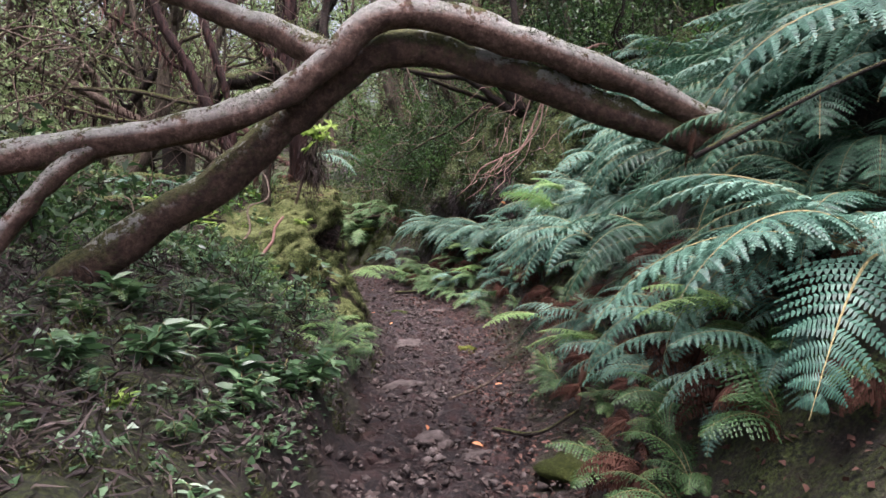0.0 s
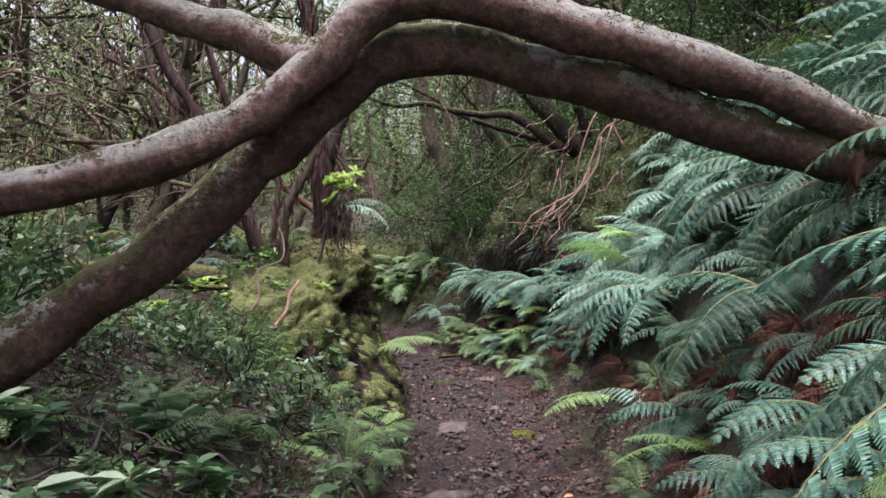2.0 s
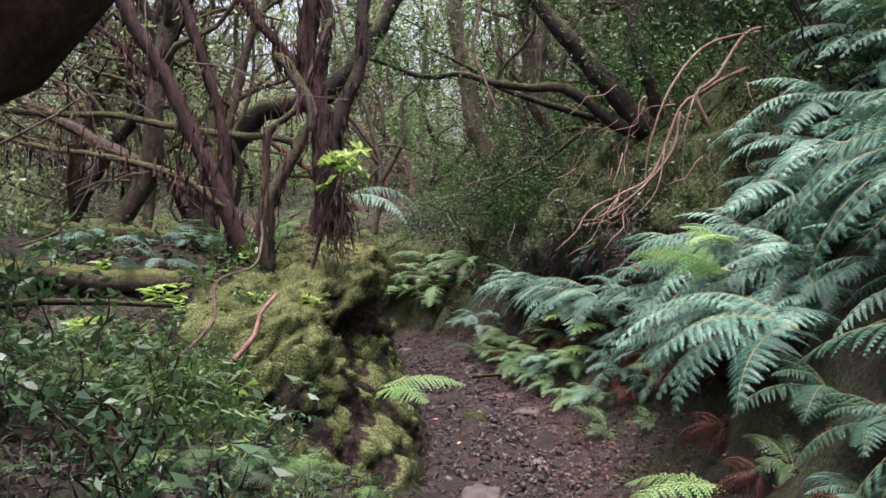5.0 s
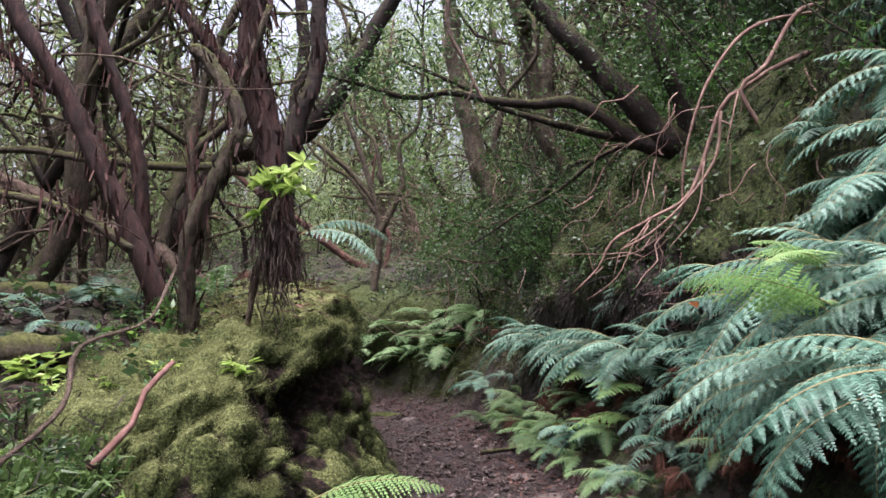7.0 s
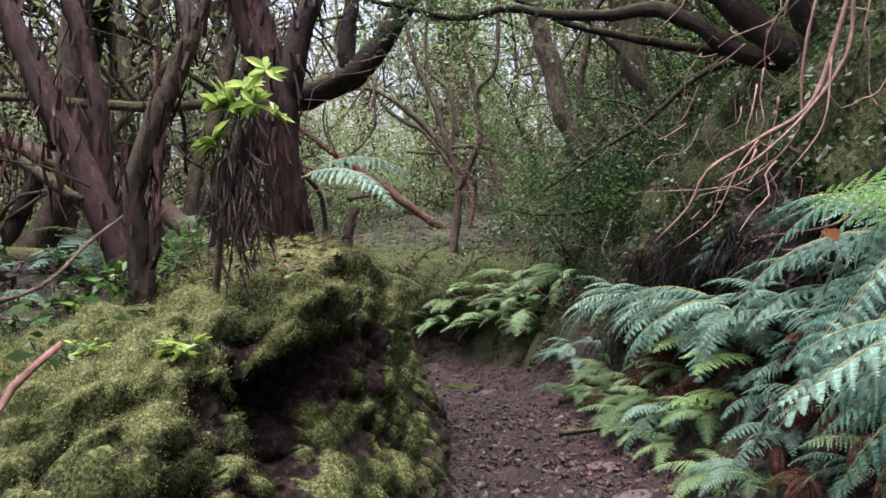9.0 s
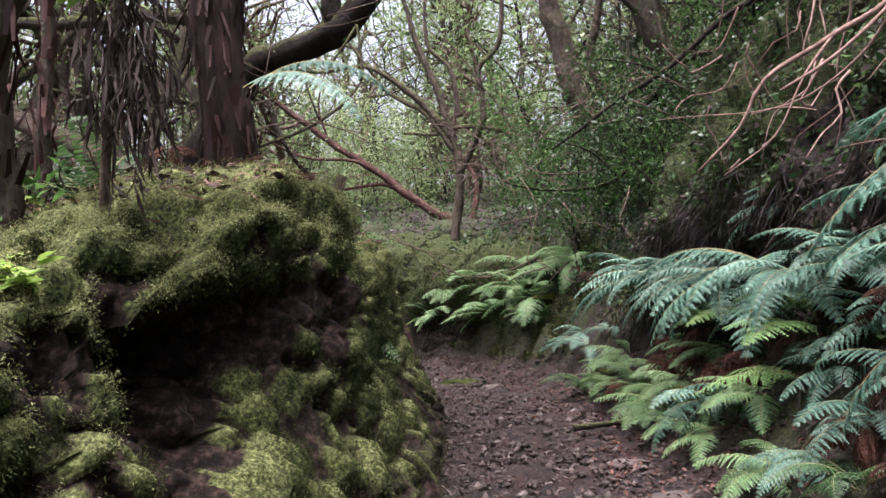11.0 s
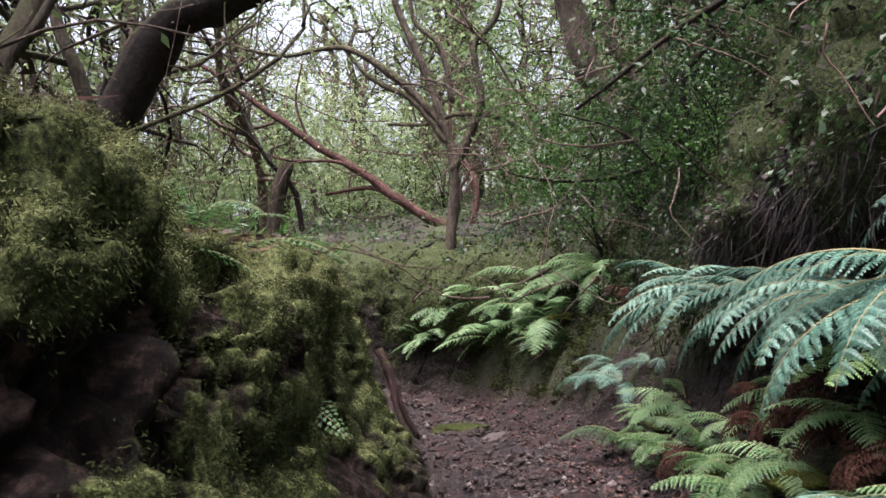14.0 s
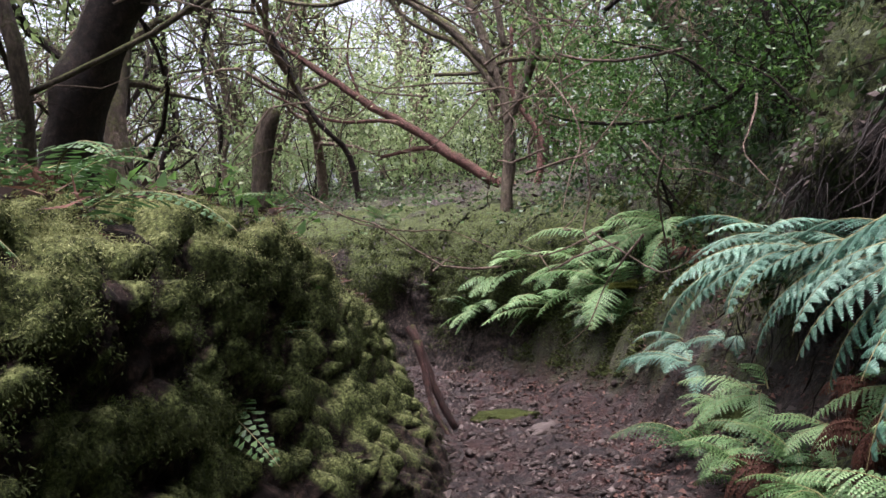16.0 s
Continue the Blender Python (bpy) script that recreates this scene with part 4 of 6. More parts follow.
built_tree("slope_laurel", "mossy trunk rising from the litter-covered slope", [
    ("trunk", [(0.7, 19.0, 2.2), (0.51, 19.0, 2.55), (0.37, 19.0, 3.12), (0.22, 19.0, 3.61), (0.0, 19.0, 4.6), (0.1, 19.0, 6.5)], 0.17, 0.1)], BARK_GREY, sides=9)
sapling = built_tree("leaning_sapling", "thin crooked sapling arching down over the path", [
    ("stem", [(1.1, 16.6, 2.4), (0.9, 16.8, 3.2), (0.4, 17.0, 3.3), (0.0, 17.0, 2.95), (-0.21, 17.0, 2.65), (-0.2, 17.0, 2.3), (-0.53, 17.0, 1.97), (-1.0, 17.0, 1.88), (-1.56, 17.0, 1.94), (-1.95, 17.0, 2.08)], 0.05, 0.012),
    ("branch", [(-0.5, 17.0, 1.98), (-0.8, 16.9, 2.3), (-1.3, 16.8, 2.5)], 0.018, 0.008),
    ("branch", [(0.2, 17.0, 3.1), (-0.3, 16.9, 3.3), (-0.9, 16.8, 3.4)], 0.02, 0.008)],
    BARK_DARK, sides=6)

leafy(sapling, [(0.4, 17, 3.2), (-0.2, 17, 2.6), (-0.5, 17, 2.0), (-1.0, 17, 1.9), (-1.9, 17, 2.05), (-1.3, 16.8, 2.5), (-0.3, 16.9, 3.3), (-0.9, 16.8, 3.4)], 3600, 0.24, 0.055, LEAF_FRESH, 5)
leafy(over, [(-0.5, 13, 3.5), (-1.4, 13, 3.6), (-2.2, 13, 3.8), (-1.5, 13.3, 4.0), (-0.5, 13.1, 4.6), (0.4, 13.0, 4.2), (0.9, 12.8, 3.7), (1.4, 12.8, 3.6)], 3200, 0.34, 0.065, LEAF, 6)
leafy(over, [(0.9, 14, 3.0), (0.2, 14, 2.6), (-0.3, 14, 2.3), (-0.8, 14, 2.0)], 500, 0.2, 0.055, LEAF, 7)
leafy(forked, [(-2.5, 20.6, 4.8), (-2.9, 20.6, 3.6), (-1.9, 20.3, 3.2), (-1.4, 20.2, 2.6), (-2.4, 20.3, 2.4), (-2.0, 20.3, 4.2)], 2600, 0.38, 0.07, LEAF_FRESH, 8)
leafy(redl, [(-5.2, 24.4, 4.2), (-6.5, 24.5, 4.9), (-8.0, 24.5, 5.6), (-6.5, 24.6, 3.6), (-8.5, 24.6, 4.0)], 2600, 0.5, 0.09, LEAF_LIT, 9)

def root_hairs():
    """Fine rootlets and dry stalks trailing from the undercut."""
    rng = np.random.default_rng(17)
    acc = ([], [])
    for k in range(60):
        y = rng.uniform(10.3, 13.5)
        x = rng.uniform(0.9, 1.9) - max(0.0, y - 11.0) * 0.3
        p = np.array((x, y, 1.2 + rng.uniform(0.2, 1.9)))
        d = np.array((-0.5, -0.1, -0.8))
        q = [tuple(p)]
        for j in range(5):
            d = d + rng.normal(size=3) * 0.45
            d /= np.linalg.norm(d)
            p = p + d * rng.uniform(0.08, 0.2)
            q.append(tuple(p))
        tube(acc, tapered(q, rng.uniform(0.004, 0.009), 0.002), 4, 0.1, 0.0)
    tagged(part("root_hairs", mesh("root_hairs", *acc), ROOT), "fine dry rootlets trailing from the undercut slope", "roots", kind="stuff")


root_hairs()
# Added laurel kept out of view; its leaves only shade the path's start.
shade_tree = built_tree("canopy_laurel", "out-of-view laurel added to shade the path's start", [
    ("trunk", [(-3.4, 0.2, 0.9), (-3.3, 0.4, 2.5), (-3.0, 0.8, 4.0), (-2.5, 1.4, 5.2), (-2.0, 2.5, 6.0)], 0.16, 0.07),
    ("limb", [(-3.0, 0.8, 4.0), (-2.2, 2.2, 4.6), (-1.6, 3.6, 4.9), (-1.2, 5.2, 5.0)], 0.07, 0.03),
    ("limb", [(-2.9, 0.9, 4.2), (-1.6, 1.4, 4.8), (-0.2, 2.2, 5.1), (1.0, 3.0, 5.2)], 0.07, 0.03),
    ("limb", [(-3.0, 0.8, 4.1), (-3.6, 2.4, 4.6), (-3.4, 4.2, 4.9), (-3.0, 5.6, 4.9)], 0.07, 0.03)], BARK_DARK)
leafy(shade_tree, [(-3.6, 2.2, 4.8), (-3.2, 5.4, 5.0), (-2.2, 3.2, 4.9), (-1.2, 5.2, 5.1), (-1.5, 2.0, 5.0), (-2.4, 5.8, 5.2), (-1.8, 1.0, 5.2), (0.9, 3.2, 5.2), (1.2, 5.0, 5.4), (-1.0, 6.5, 5.3), (-3.0, 7.0, 5.2)], 5200, 0.55, 0.19, LEAF, 12)
# Second unseen laurel, added to darken the fern slope below it.
shade_tree2 = built_tree("canopy_laurel", "out-of-view laurel added to shade the ferns on the slope", [
    ("trunk", [(5.2, 7.0, 4.2), (4.9, 7.2, 5.2), (4.2, 7.6, 6.2), (3.4, 8.0, 7.0)], 0.16, 0.07),
    ("limb", [(4.6, 7.4, 5.6), (3.8, 9.0, 6.2), (3.2, 11.0, 6.4), (2.8, 13.0, 6.4)], 0.07, 0.03),
    ("limb", [(4.7, 7.3, 5.5), (3.6, 6.2, 6.2), (3.0, 4.8, 6.4)], 0.07, 0.03)], BARK_DARK)
leafy(shade_tree2, [(3.8, 8.8, 6.2), (3.2, 11.0, 6.5), (2.8, 13.2, 6.5), (2.0, 14.5, 6.4), (4.2, 10.5, 6.0), (4.4, 13.0, 6.6), (3.4, 15.0, 6.6), (3.2, 6.5, 6.0), (3.4, 4.5, 6.0), (2.6, 9.5, 5.8), (2.4, 12.0, 5.9)], 4600, 0.6, 0.2, LEAF, 13)

# ---- the wood beyond: repeated crooked trees ----


def crown_cloud(rng, ends, n, spread, size):
    """Leaves round the twigs' ends, in uneven clumps."""
    e = np.array(ends)
    k = rng.integers(0, len(e), n)
    c = e[k] + rng.normal(size=(n, 3)) * spread * rng.uniform(0.2, 1.0, (len(e), 1))[k]
    d = rng.normal(size=(n, 3)) + np.array((0, 0, -0.3))
    return leaf_quads(c, d, size, 0.42, rng)


def wild_tree(seed, height, r0, n_limb, leaves, bark, leafmat, leaf=0.085):
    rng = np.random.default_rng(seed)
    t = thing("laurel_tree", 0, 0, 0, "slender crooked laurel with mossy limbs and small glossy leaves", "tree", "laurels of the wood")
    x, y = 0.0, 0.0
    pts = [(0, 0, -0.4)]
    lean = rng.normal(size=2) * 0.22
    k = 7
    for i in range(1, k + 1):
        x += lean[0] * height / k + rng.normal() * 0.24
        y += lean[1] * height / k + rng.normal() * 0.24
        pts.append((x, y, height * i / k))
    acc = ([], [])
    tube(acc, tapered(pts, r0, r0 * 0.35), 7, 0.22, 0.15, 0.03, seed)
    part("trunk", mesh("trunk", *acc), bark, t)
    ends = [pts[-1]]
    acc = ([], [])
    for _ in range(n_limb):
        b = rng.integers(1, k)
        f = rng.uniform(0.0, 1.0)
        p = np.array(pts[b]) * (1 - f) + np.array(pts[b + 1]) * f
        az, up = rng.uniform(0, 2 * math.pi), rng.uniform(0.1, 1.2)
        d = np.array((math.cos(az), math.sin(az), up))
        ln = rng.uniform(0.9, 2.3)
        q = [tuple(p)]
        for j in range(4):
            d = d + rng.normal(size=3) * 0.45
            d /= np.linalg.norm(d)
            p = p + d * ln / 4
            q.append(tuple(p))
            if j > 0:
                tw = p + rng.normal(size=3) * 0.35
                tube(acc, tapered([tuple(p), tuple((p + tw) / 2 + rng.normal(size=3) * 0.08), tuple(tw)], 0.012, 0.004), 3, 0.2, 0.0)
                ends.append(tuple(tw))
        tube(acc, tapered(q, r0 * rng.uniform(0.3, 0.5), 0.01), 5, 0.2, 0.12, 0.02, seed + 5)
        ends.append(q[-1])
    part("branchwork", mesh("branchwork", *acc), bark, t)["kind"] = "stuff"
    part("crown", quads("crown", crown_cloud(rng, [e for e in ends if e[2] > height * 0.28], leaves, 0.34, leaf)), leafmat, t)
    return t


def set_trees():
    rng = np.random.default_rng(11)
    kinds = [wild_tree(21, 6.5, 0.13, 16, 1500, BARK_GREY, LEAF_FAR_LIT), wild_tree(22, 7.5, 0.1, 18, 1700, BARK_DARK, LEAF_FAR_LIT),
             wild_tree(23, 5.5, 0.08, 15, 1300, BARK_TWIG, LEAF_FAR_LIT), wild_tree(24, 8.0, 0.15, 17, 1500, BARK_GREY, LEAF_FAR_LIT),
             wild_tree(25, 4.5, 0.06, 16, 1600, BARK_DARK, LEAF_FAR_LIT), wild_tree(26, 6.0, 0.09, 18, 900, BARK_TWIG, LEAF_FAR_LIT)]
    spots = []
    tries = 0
    while len(spots) < 190 and tries < 6000:
        tries += 1
        y = rng.uniform(6, 46)
        x = rng.uniform(-8 - y * 0.75, 2 + y * 0.42)
        u, s = trail_us(x, y)
        if -2.6 < u[0] < 2.2 or (u[0] < 0 and y < 13.5 and x > -4.2) or (0 < u[0] < 3.5 and y < 17):
            continue
        if min([9] + [math.hypot(x - a, y - b) for a, b in spots]) < 0.55 + y * 0.025:
            continue
        if y < 15 and x > -4.6 and u[0] < 0:
            continue
        if -12.5 < x < 1.5 and 18 < y < 25.5:
            continue
        if (y < 14 and rng.random() < 0.6) or (y > 20 and x < -0.33 * y - 1 and rng.random() < 0.5):
            continue
        spots.append((x, y))
    first = set()
    for i, (x, y) in enumerate(spots):
        k = i % len(kinds)
        m = pose(x, y, land1(x, y) - 0.1, rng.normal() * 5, rng.normal() * 5, rng.uniform(0, 360)) @ Matrix.Scale(rng.uniform(0.85, 1.25), 4)
        if k not in first:
            first.add(k)
            kinds[k].matrix_basis = m
        else:
            copy_thing(kinds[k], m)


set_trees()


def set_saplings():
    rng = np.random.default_rng(19)
    kinds = [wild_tree(71, 4.2, 0.045, 14, 260, BARK_GREY, LEAF_FAR_LIT, 0.07), wild_tree(72, 5.0, 0.05, 16, 320, BARK_DARK, LEAF_FAR_LIT, 0.07),
             wild_tree(73, 3.6, 0.035, 14, 240, BARK_TWIG, LEAF_FAR_LIT, 0.07), wild_tree(74, 5.5, 0.06, 16, 300, BARK_GREY, LEAF_FAR_LIT, 0.07)]
    for k in kinds:
        tagged(k, "thin crooked mossy sapling with few leaves", "tree", "saplings of the wood")
    spots = []
    while len(spots) < 115:
        y = rng.uniform(8.5, 33)
        x = rng.uniform(-5 - y * 0.6, 1 + y * 0.3)
        u = float(trail_us(x, y)[0][0])
        if -2.7 < u < 1.9 or (y < 14 and x > -3.9) or (-9 < x < -2.2 and 18 < y < 23.5) or (0 < u < 3 and y < 16.5):
            continue
        if min([9] + [math.hypot(x - a, y - b) for a, b in spots]) < 0.5:
            continue
        spots.append((x, y))
    spots += [(3.4, 12.6), (3.8, 14.2), (2.9, 15.6), (4.4, 11.2), (2.3, 17.0), (3.2, 17.6), (4.6, 9.4), (1.6, 18.2)]
    done = set()
    for i, (x, y) in enumerate(spots):
        k = i % len(kinds)
        m = pose(x, y, land1(x, y) - 0.1, rng.normal() * 9, rng.normal() * 9, rng.uniform(0, 360)) @ Matrix.Scale(rng.uniform(0.8, 1.3), 4)
        if k not in done:
            done.add(k)
            kinds[k].matrix_basis = m
        else:
            copy_thing(kinds[k], m)


set_saplings()

# ---- the far wood and its undergrowth ----


def far_wood():
    """The leaf mass of the wood past the nearer trees, in uneven clumps with gaps."""
    rng = np.random.default_rng(31)
    c, k = [], 0
    while len(c) < 1500:
        y = rng.uniform(25, 62)
        x = rng.uniform(-10 - y * 0.75, 4 + y * 0.45)
        u, s = trail_us(x, y)
        if abs(u[0]) < 2.5:
            continue
        h = rng.uniform(0.2, 13.0)
        if noise.noise((x * 0.16, y * 0.1, h * 0.22)) < -0.12 or (h > 8 and rng.random() < 0.3) or (h > 2.5 and x < -0.25 * y - 0.5 and rng.random() < 0.9):
            continue
        c.append((x, y, land1(x, y) + h, rng.uniform(0.6, 1.5)))
    c = np.array(c)
    i = rng.integers(0, len(c), 150000)
    p = c[i, :3] + rng.normal(size=(len(i), 3)) * c[i, 3:4] * np.array((0.6, 0.6, 0.42))
    # The pale leaf colour carries the brightness of the open sky.
    q = leaf_quads(p, rng.normal(size=(len(i), 3)), 0.17, 0.5, rng)
    tagged(part("far_foliage", quads("far_foliage", q), LEAF_LIT), "foliage of the distant laurel wood, painted pale as if sky-lit", "foliage", kind="stuff")


far_wood()


def shrub(seed, w, h, stems, leaves, leaf, leafmat, label, name="laurel_shrub"):
    rng = np.random.default_rng(seed)
    t = thing(name, 0, 0, 0, label, "shrub", "shrubs of the undergrowth")
    ends = []
    for k in range(stems):
        az = rng.uniform(0, 2 * math.pi)
        d = np.array((math.cos(az) * w, math.sin(az) * w, h)) * rng.uniform(0.6, 1.0)
        p0 = np.array((rng.normal() * 0.06, rng.normal() * 0.06, -0.15))
        q = [p0, p0 + d * 0.3 + rng.normal(size=3) * 0.06, p0 + d * 0.65 + rng.normal(size=3) * 0.1, p0 + d]
        acc = ([], [])
        tube(acc, tapered([tuple(a) for a in q], 0.016, 0.004), 5, 0.12, 0.05, 0.01, seed + k)
        for j in range(7):
            f = rng.uniform(0.3, 1.0)
            b = p0 + d * f
            tw = b + rng.normal(size=3) * np.array((0.28, 0.28, 0.2)) * w
            tube(acc, tapered([tuple(b), tuple((b + tw) / 2 + rng.normal(size=3) * 0.03), tuple(tw)], 0.006, 0.002), 3, 0.12, 0.0)
            ends += [tuple(tw), tuple((b + tw) / 2)]
        part("stem", mesh("stem", *acc), BARK_DARK, t)
    rng2 = np.random.default_rng(seed + 1)
    part("leaves", quads("leaves", crown_cloud(rng2, ends, leaves, 0.13 * w + 0.05, leaf)), leafmat, t)
    return t


def scatter(kinds, spots, rng, lo=0.8, hi=1.25, sink=0.02, tilt=5.0, turn=None):
    """The first of each kind goes to its first spot; copies go to the rest."""
    used = set()
    for i, (x, y, *rest) in enumerate(spots):
        k = int(rng.integers(0, len(kinds)))
        z = rest[0] if rest else land1(x, y) - sink
        rz = rng.uniform(0, 360) if turn is None else turn(x, y) + rng.normal() * 18
        m = pose(x, y, z, rng.normal() * tilt, rng.normal() * tilt, rz) @ Matrix.Scale(rng.uniform(lo, hi), 4)
        if k not in used:
            used.add(k)
            kinds[k].matrix_basis = m
        else:
            copy_thing(kinds[k], m)
    for k, ob in enumerate(kinds):
        if k not in used:
            for o in (*ob.children_recursive, ob):
                bpy.data.objects.remove(o)


def spots_where(n, rng, s0, s1, u0, u1, gap, keep=None):
    """Plan points between two distances along the trail and two offsets from it, no closer than gap."""
    out = []
    for _ in range(n * 30):
        if len(out) >= n:
            break
        s, u = rng.uniform(s0, s1), rng.uniform(u0, u1)
        (x, y), _l = along(s, -u)
        if keep and not keep(x, y, s, u):
            continue
        if min([9] + [math.hypot(x - a, y - b) for a, b in out]) > gap:
            out.append((float(x), float(y)))
    return out


def undergrowth():
    rng = np.random.default_rng(41)
    a = [shrub(51, 0.8, 1.5, 7, 1500, 0.06, LEAF, "dense dark green small-leaved laurel shrub"), shrub(52, 1.0, 1.1, 7, 1400, 0.055, LEAF_FRESH, "dense fresh green small-leaved laurel shrub"),
         shrub(53, 0.6, 2.0, 6, 1300, 0.06, LEAF, "dense dark green small-leaved laurel shrub")]
    sp = spots_where(24, rng, 13.5, 18.2, 1.7, 5.5, 0.5)
    sp += spots_where(22, rng, 9.3, 16.0, 2.1, 4.5, 0.5)
    sp += spots_where(14, rng, 4.0, 9.5, 3.0, 4.8, 0.5)
    scatter(a, sp, rng)
    b = [shrub(54, 0.9, 2.2, 7, 1500, 0.075, LEAF_LIT, "airy laurel shrub with leaves painted pale as if sky-lit"), shrub(55, 1.1, 1.6, 7, 1500, 0.075, LEAF_LIT, "airy laurel shrub with leaves painted pale as if sky-lit"),
         shrub(56, 0.8, 3.0, 7, 1500, 0.08, LEAF_LIT, "airy laurel shrub with leaves painted pale as if sky-lit")]
    sp = spots_where(44, rng, 18.0, 36.0, 6.5, 16, 1.0)
    sp += [q for q in spots_where(40, rng, 2.0, 17.0, -16, -4.5, 1.2)]
    scatter(b, sp, rng)


undergrowth()

# ---- ferns ----


def frond_mesh(name, L, W, pairs, lobes, e0, e1, seed, hang=0.5):
    """A fern frond that rises at e0 degrees and bends to e1: stalk, and pinnae cut into lobes."""
    rng = np.random.default_rng(seed)
    v, f, mats = [], [], []
    n = pairs + 3
    p, P, T = np.zeros(3), [], []
    sway = rng.normal() * 0.25
    for i in range(n + 1):
        fr = i / n
        e = radians(e0 + (e1 - e0) * fr ** 1.15)
        t = np.array((math.sin(sway * fr) * math.cos(e), math.cos(sway * fr) * math.cos(e), math.sin(e)))
        P.append(p.copy())
        T.append(t)
        p = p + t * L / n
    for i in range(n + 1):
        w = 0.006 * L * (1.15 - i / n)
        x = np.cross(T[i], (0, 0, 1))
        x /= max(1e-6, np.linalg.norm(x))
        up = np.cross(x, T[i])
        v += [P[i] - x * w, P[i] + up * w, P[i] + x * w]
        if i:
            b = 3 * i
            f += [(b - 3, b - 2, b + 1, b), (b - 2, b - 1, b + 2, b + 1)]
            mats += [1, 1]
    step = L / n
    for i in range(2, n):
        fr = i / n
        ln = W * min(1.0, ((fr - 0.06) / 0.22)) ** 0.7 * (1 - fr) ** 0.7 * 1.45
        if ln < 0.012:
            continue
        x = np.cross(T[i], (0, 0, 1))
        x /= max(1e-6, np.linalg.norm(x))
        up = np.cross(x, T[i])
        for sd in (-1, 1):
            l2 = ln * rng.uniform(0.85, 1.1)
            d = x * sd * 0.9 + T[i] * (0.3 + rng.normal() * 0.06) + np.array((0, 0, rng.normal() * 0.05))
            d /= np.linalg.norm(d)
            K = lobes
            mid = []
            for j in range(K + 1):
                r = j / K
                mid.append(P[i] + d * l2 * r - up * l2 * hang * r * r * 0.6 + np.array((0, 0, -1)) * l2 * hang * r * r * 0.5)
            side = np.cross(d, up)
            side /= max(1e-6, np.linalg.norm(side))
            hw = step * (0.5 if lobes > 2 else 0.36)
            for j in range(K):
                r = j / K
                wj = hw * (1 - r ** 1.6) ** 0.8 * (0.9 + 0.2 * rng.random())
                al = mid[j + 1] - mid[j]
                for q in (-1, 1):
                    e = mid[j] + side * q * wj + al * 0.55 - up * wj * 0.25
                    v += [mid[j], mid[j] + al * 0.86]
                    g = len(v) - 1
                    c = len(v)
                    v += [e, e + al * 0.32 - side * q * wj * 0.12]
                    f.append((g - 1, c, c + 1, g) if q > 0 else (g, c + 1, c, g - 1))
                    mats.append(0)
    me = mesh(name, [tuple(map(float, q)) for q in v], f)
    me.polygons.foreach_set("material_index", mats)
    return me


def frond_set(name, specs, leafmat, stalk=RACHIS):
    out = []
    for s in specs:
        me = frond_mesh(name, *s)
        me.materials.append(leafmat)
        me.materials.append(stalk)
        out.append(me)
    return out


BLUE = frond_set("frond", [(1.55, 0.33, 16, 13, 32, -58, 1, 0.28), (1.75, 0.36, 17, 14, 22, -66, 2, 0.35), (1.3, 0.3, 15, 12, 45, -45, 3, 0.22), (1.45, 0.34, 15, 13, 12, -52, 4, 0.4)], FERN_BLUE)
GREEN = frond_set("frond", [(0.5, 0.14, 20, 5, 55, -35, 5, 0.3), (0.42, 0.13, 18, 5, 40, -45, 6, 0.4), (0.6, 0.13, 24, 5, 65, -30, 7, 0.3)], FERN_GREEN)
SWORD = frond_set("frond", [(0.6, 0.11, 24, 2, 60, -30, 8, 0.15), (0.7, 0.12, 26, 2, 50, -40, 9, 0.2), (0.5, 0.1, 22, 2, 45, -20, 10, 0.2)], FERN_GREEN)
DEEP = frond_set("frond", [(1.4, 0.33, 16, 11, 25, -62, 31, 0.3), (1.2, 0.3, 15, 11, 38, -55, 32, 0.35), (1.5, 0.34, 16, 12, 15, -70, 33, 0.4)], FERN_DEEP)
LIGHT = frond_set("frond", [(1.2, 0.26, 17, 9, 25, -50, 21, 0.25), (1.0, 0.24, 16, 9, 10, -45, 22, 0.3)], FERN_LIGHT)
YOUNG = frond_set("frond", [(0.5, 0.16, 22, 7, 30, -30, 11, 0.2), (0.62, 0.18, 22, 7, 15, -35, 12, 0.2), (0.36, 0.14, 16, 6, 30, -40, 13, 0.3)], FERN_YOUNG)
HUNG = frond_set("frond", [(0.55, 0.06, 16, 3, -70, -90, 17, 0.9), (0.42, 0.05, 14, 3, -60, -90, 18, 0.9)], FERN_DEAD, FERN_DEAD)
DEAD = frond_set("frond", [(0.7, 0.1, 18, 3, 10, -88, 14, 1.6), (0.55, 0.08, 16, 3, -20, -88, 15, 1.8), (0.6, 0.09, 16, 3, 35, -85, 16, 1.7)], FERN_DEAD, FERN_DEAD)


def fern(meshes, fan, n, seed, label, spread_up=12, lo=0.75, hi=1.15, group="ferns of the banks", name="fern"):
    """A fern: fronds from one crown. fan: degrees either side of straight ahead (+y) over which they spread."""
    rng = np.random.default_rng(seed)
    t = thing(name, 0, 0, 0, label, "fern", group)
    for i in range(n):
        az = -fan + 2 * fan * (i + 0.5) / n + rng.normal() * fan * 0.12
        m = pose(0, 0, 0, 0, 0, az) @ pose(rng.normal() * 0.02, 0.03, rng.normal() * 0.02, rng.normal() * spread_up, rng.normal() * 8, 0) @ Matrix.Scale(rng.uniform(lo, hi), 4)
        part("frond", meshes[int(rng.integers(0, len(meshes)))], None, t, m=m)
    return t


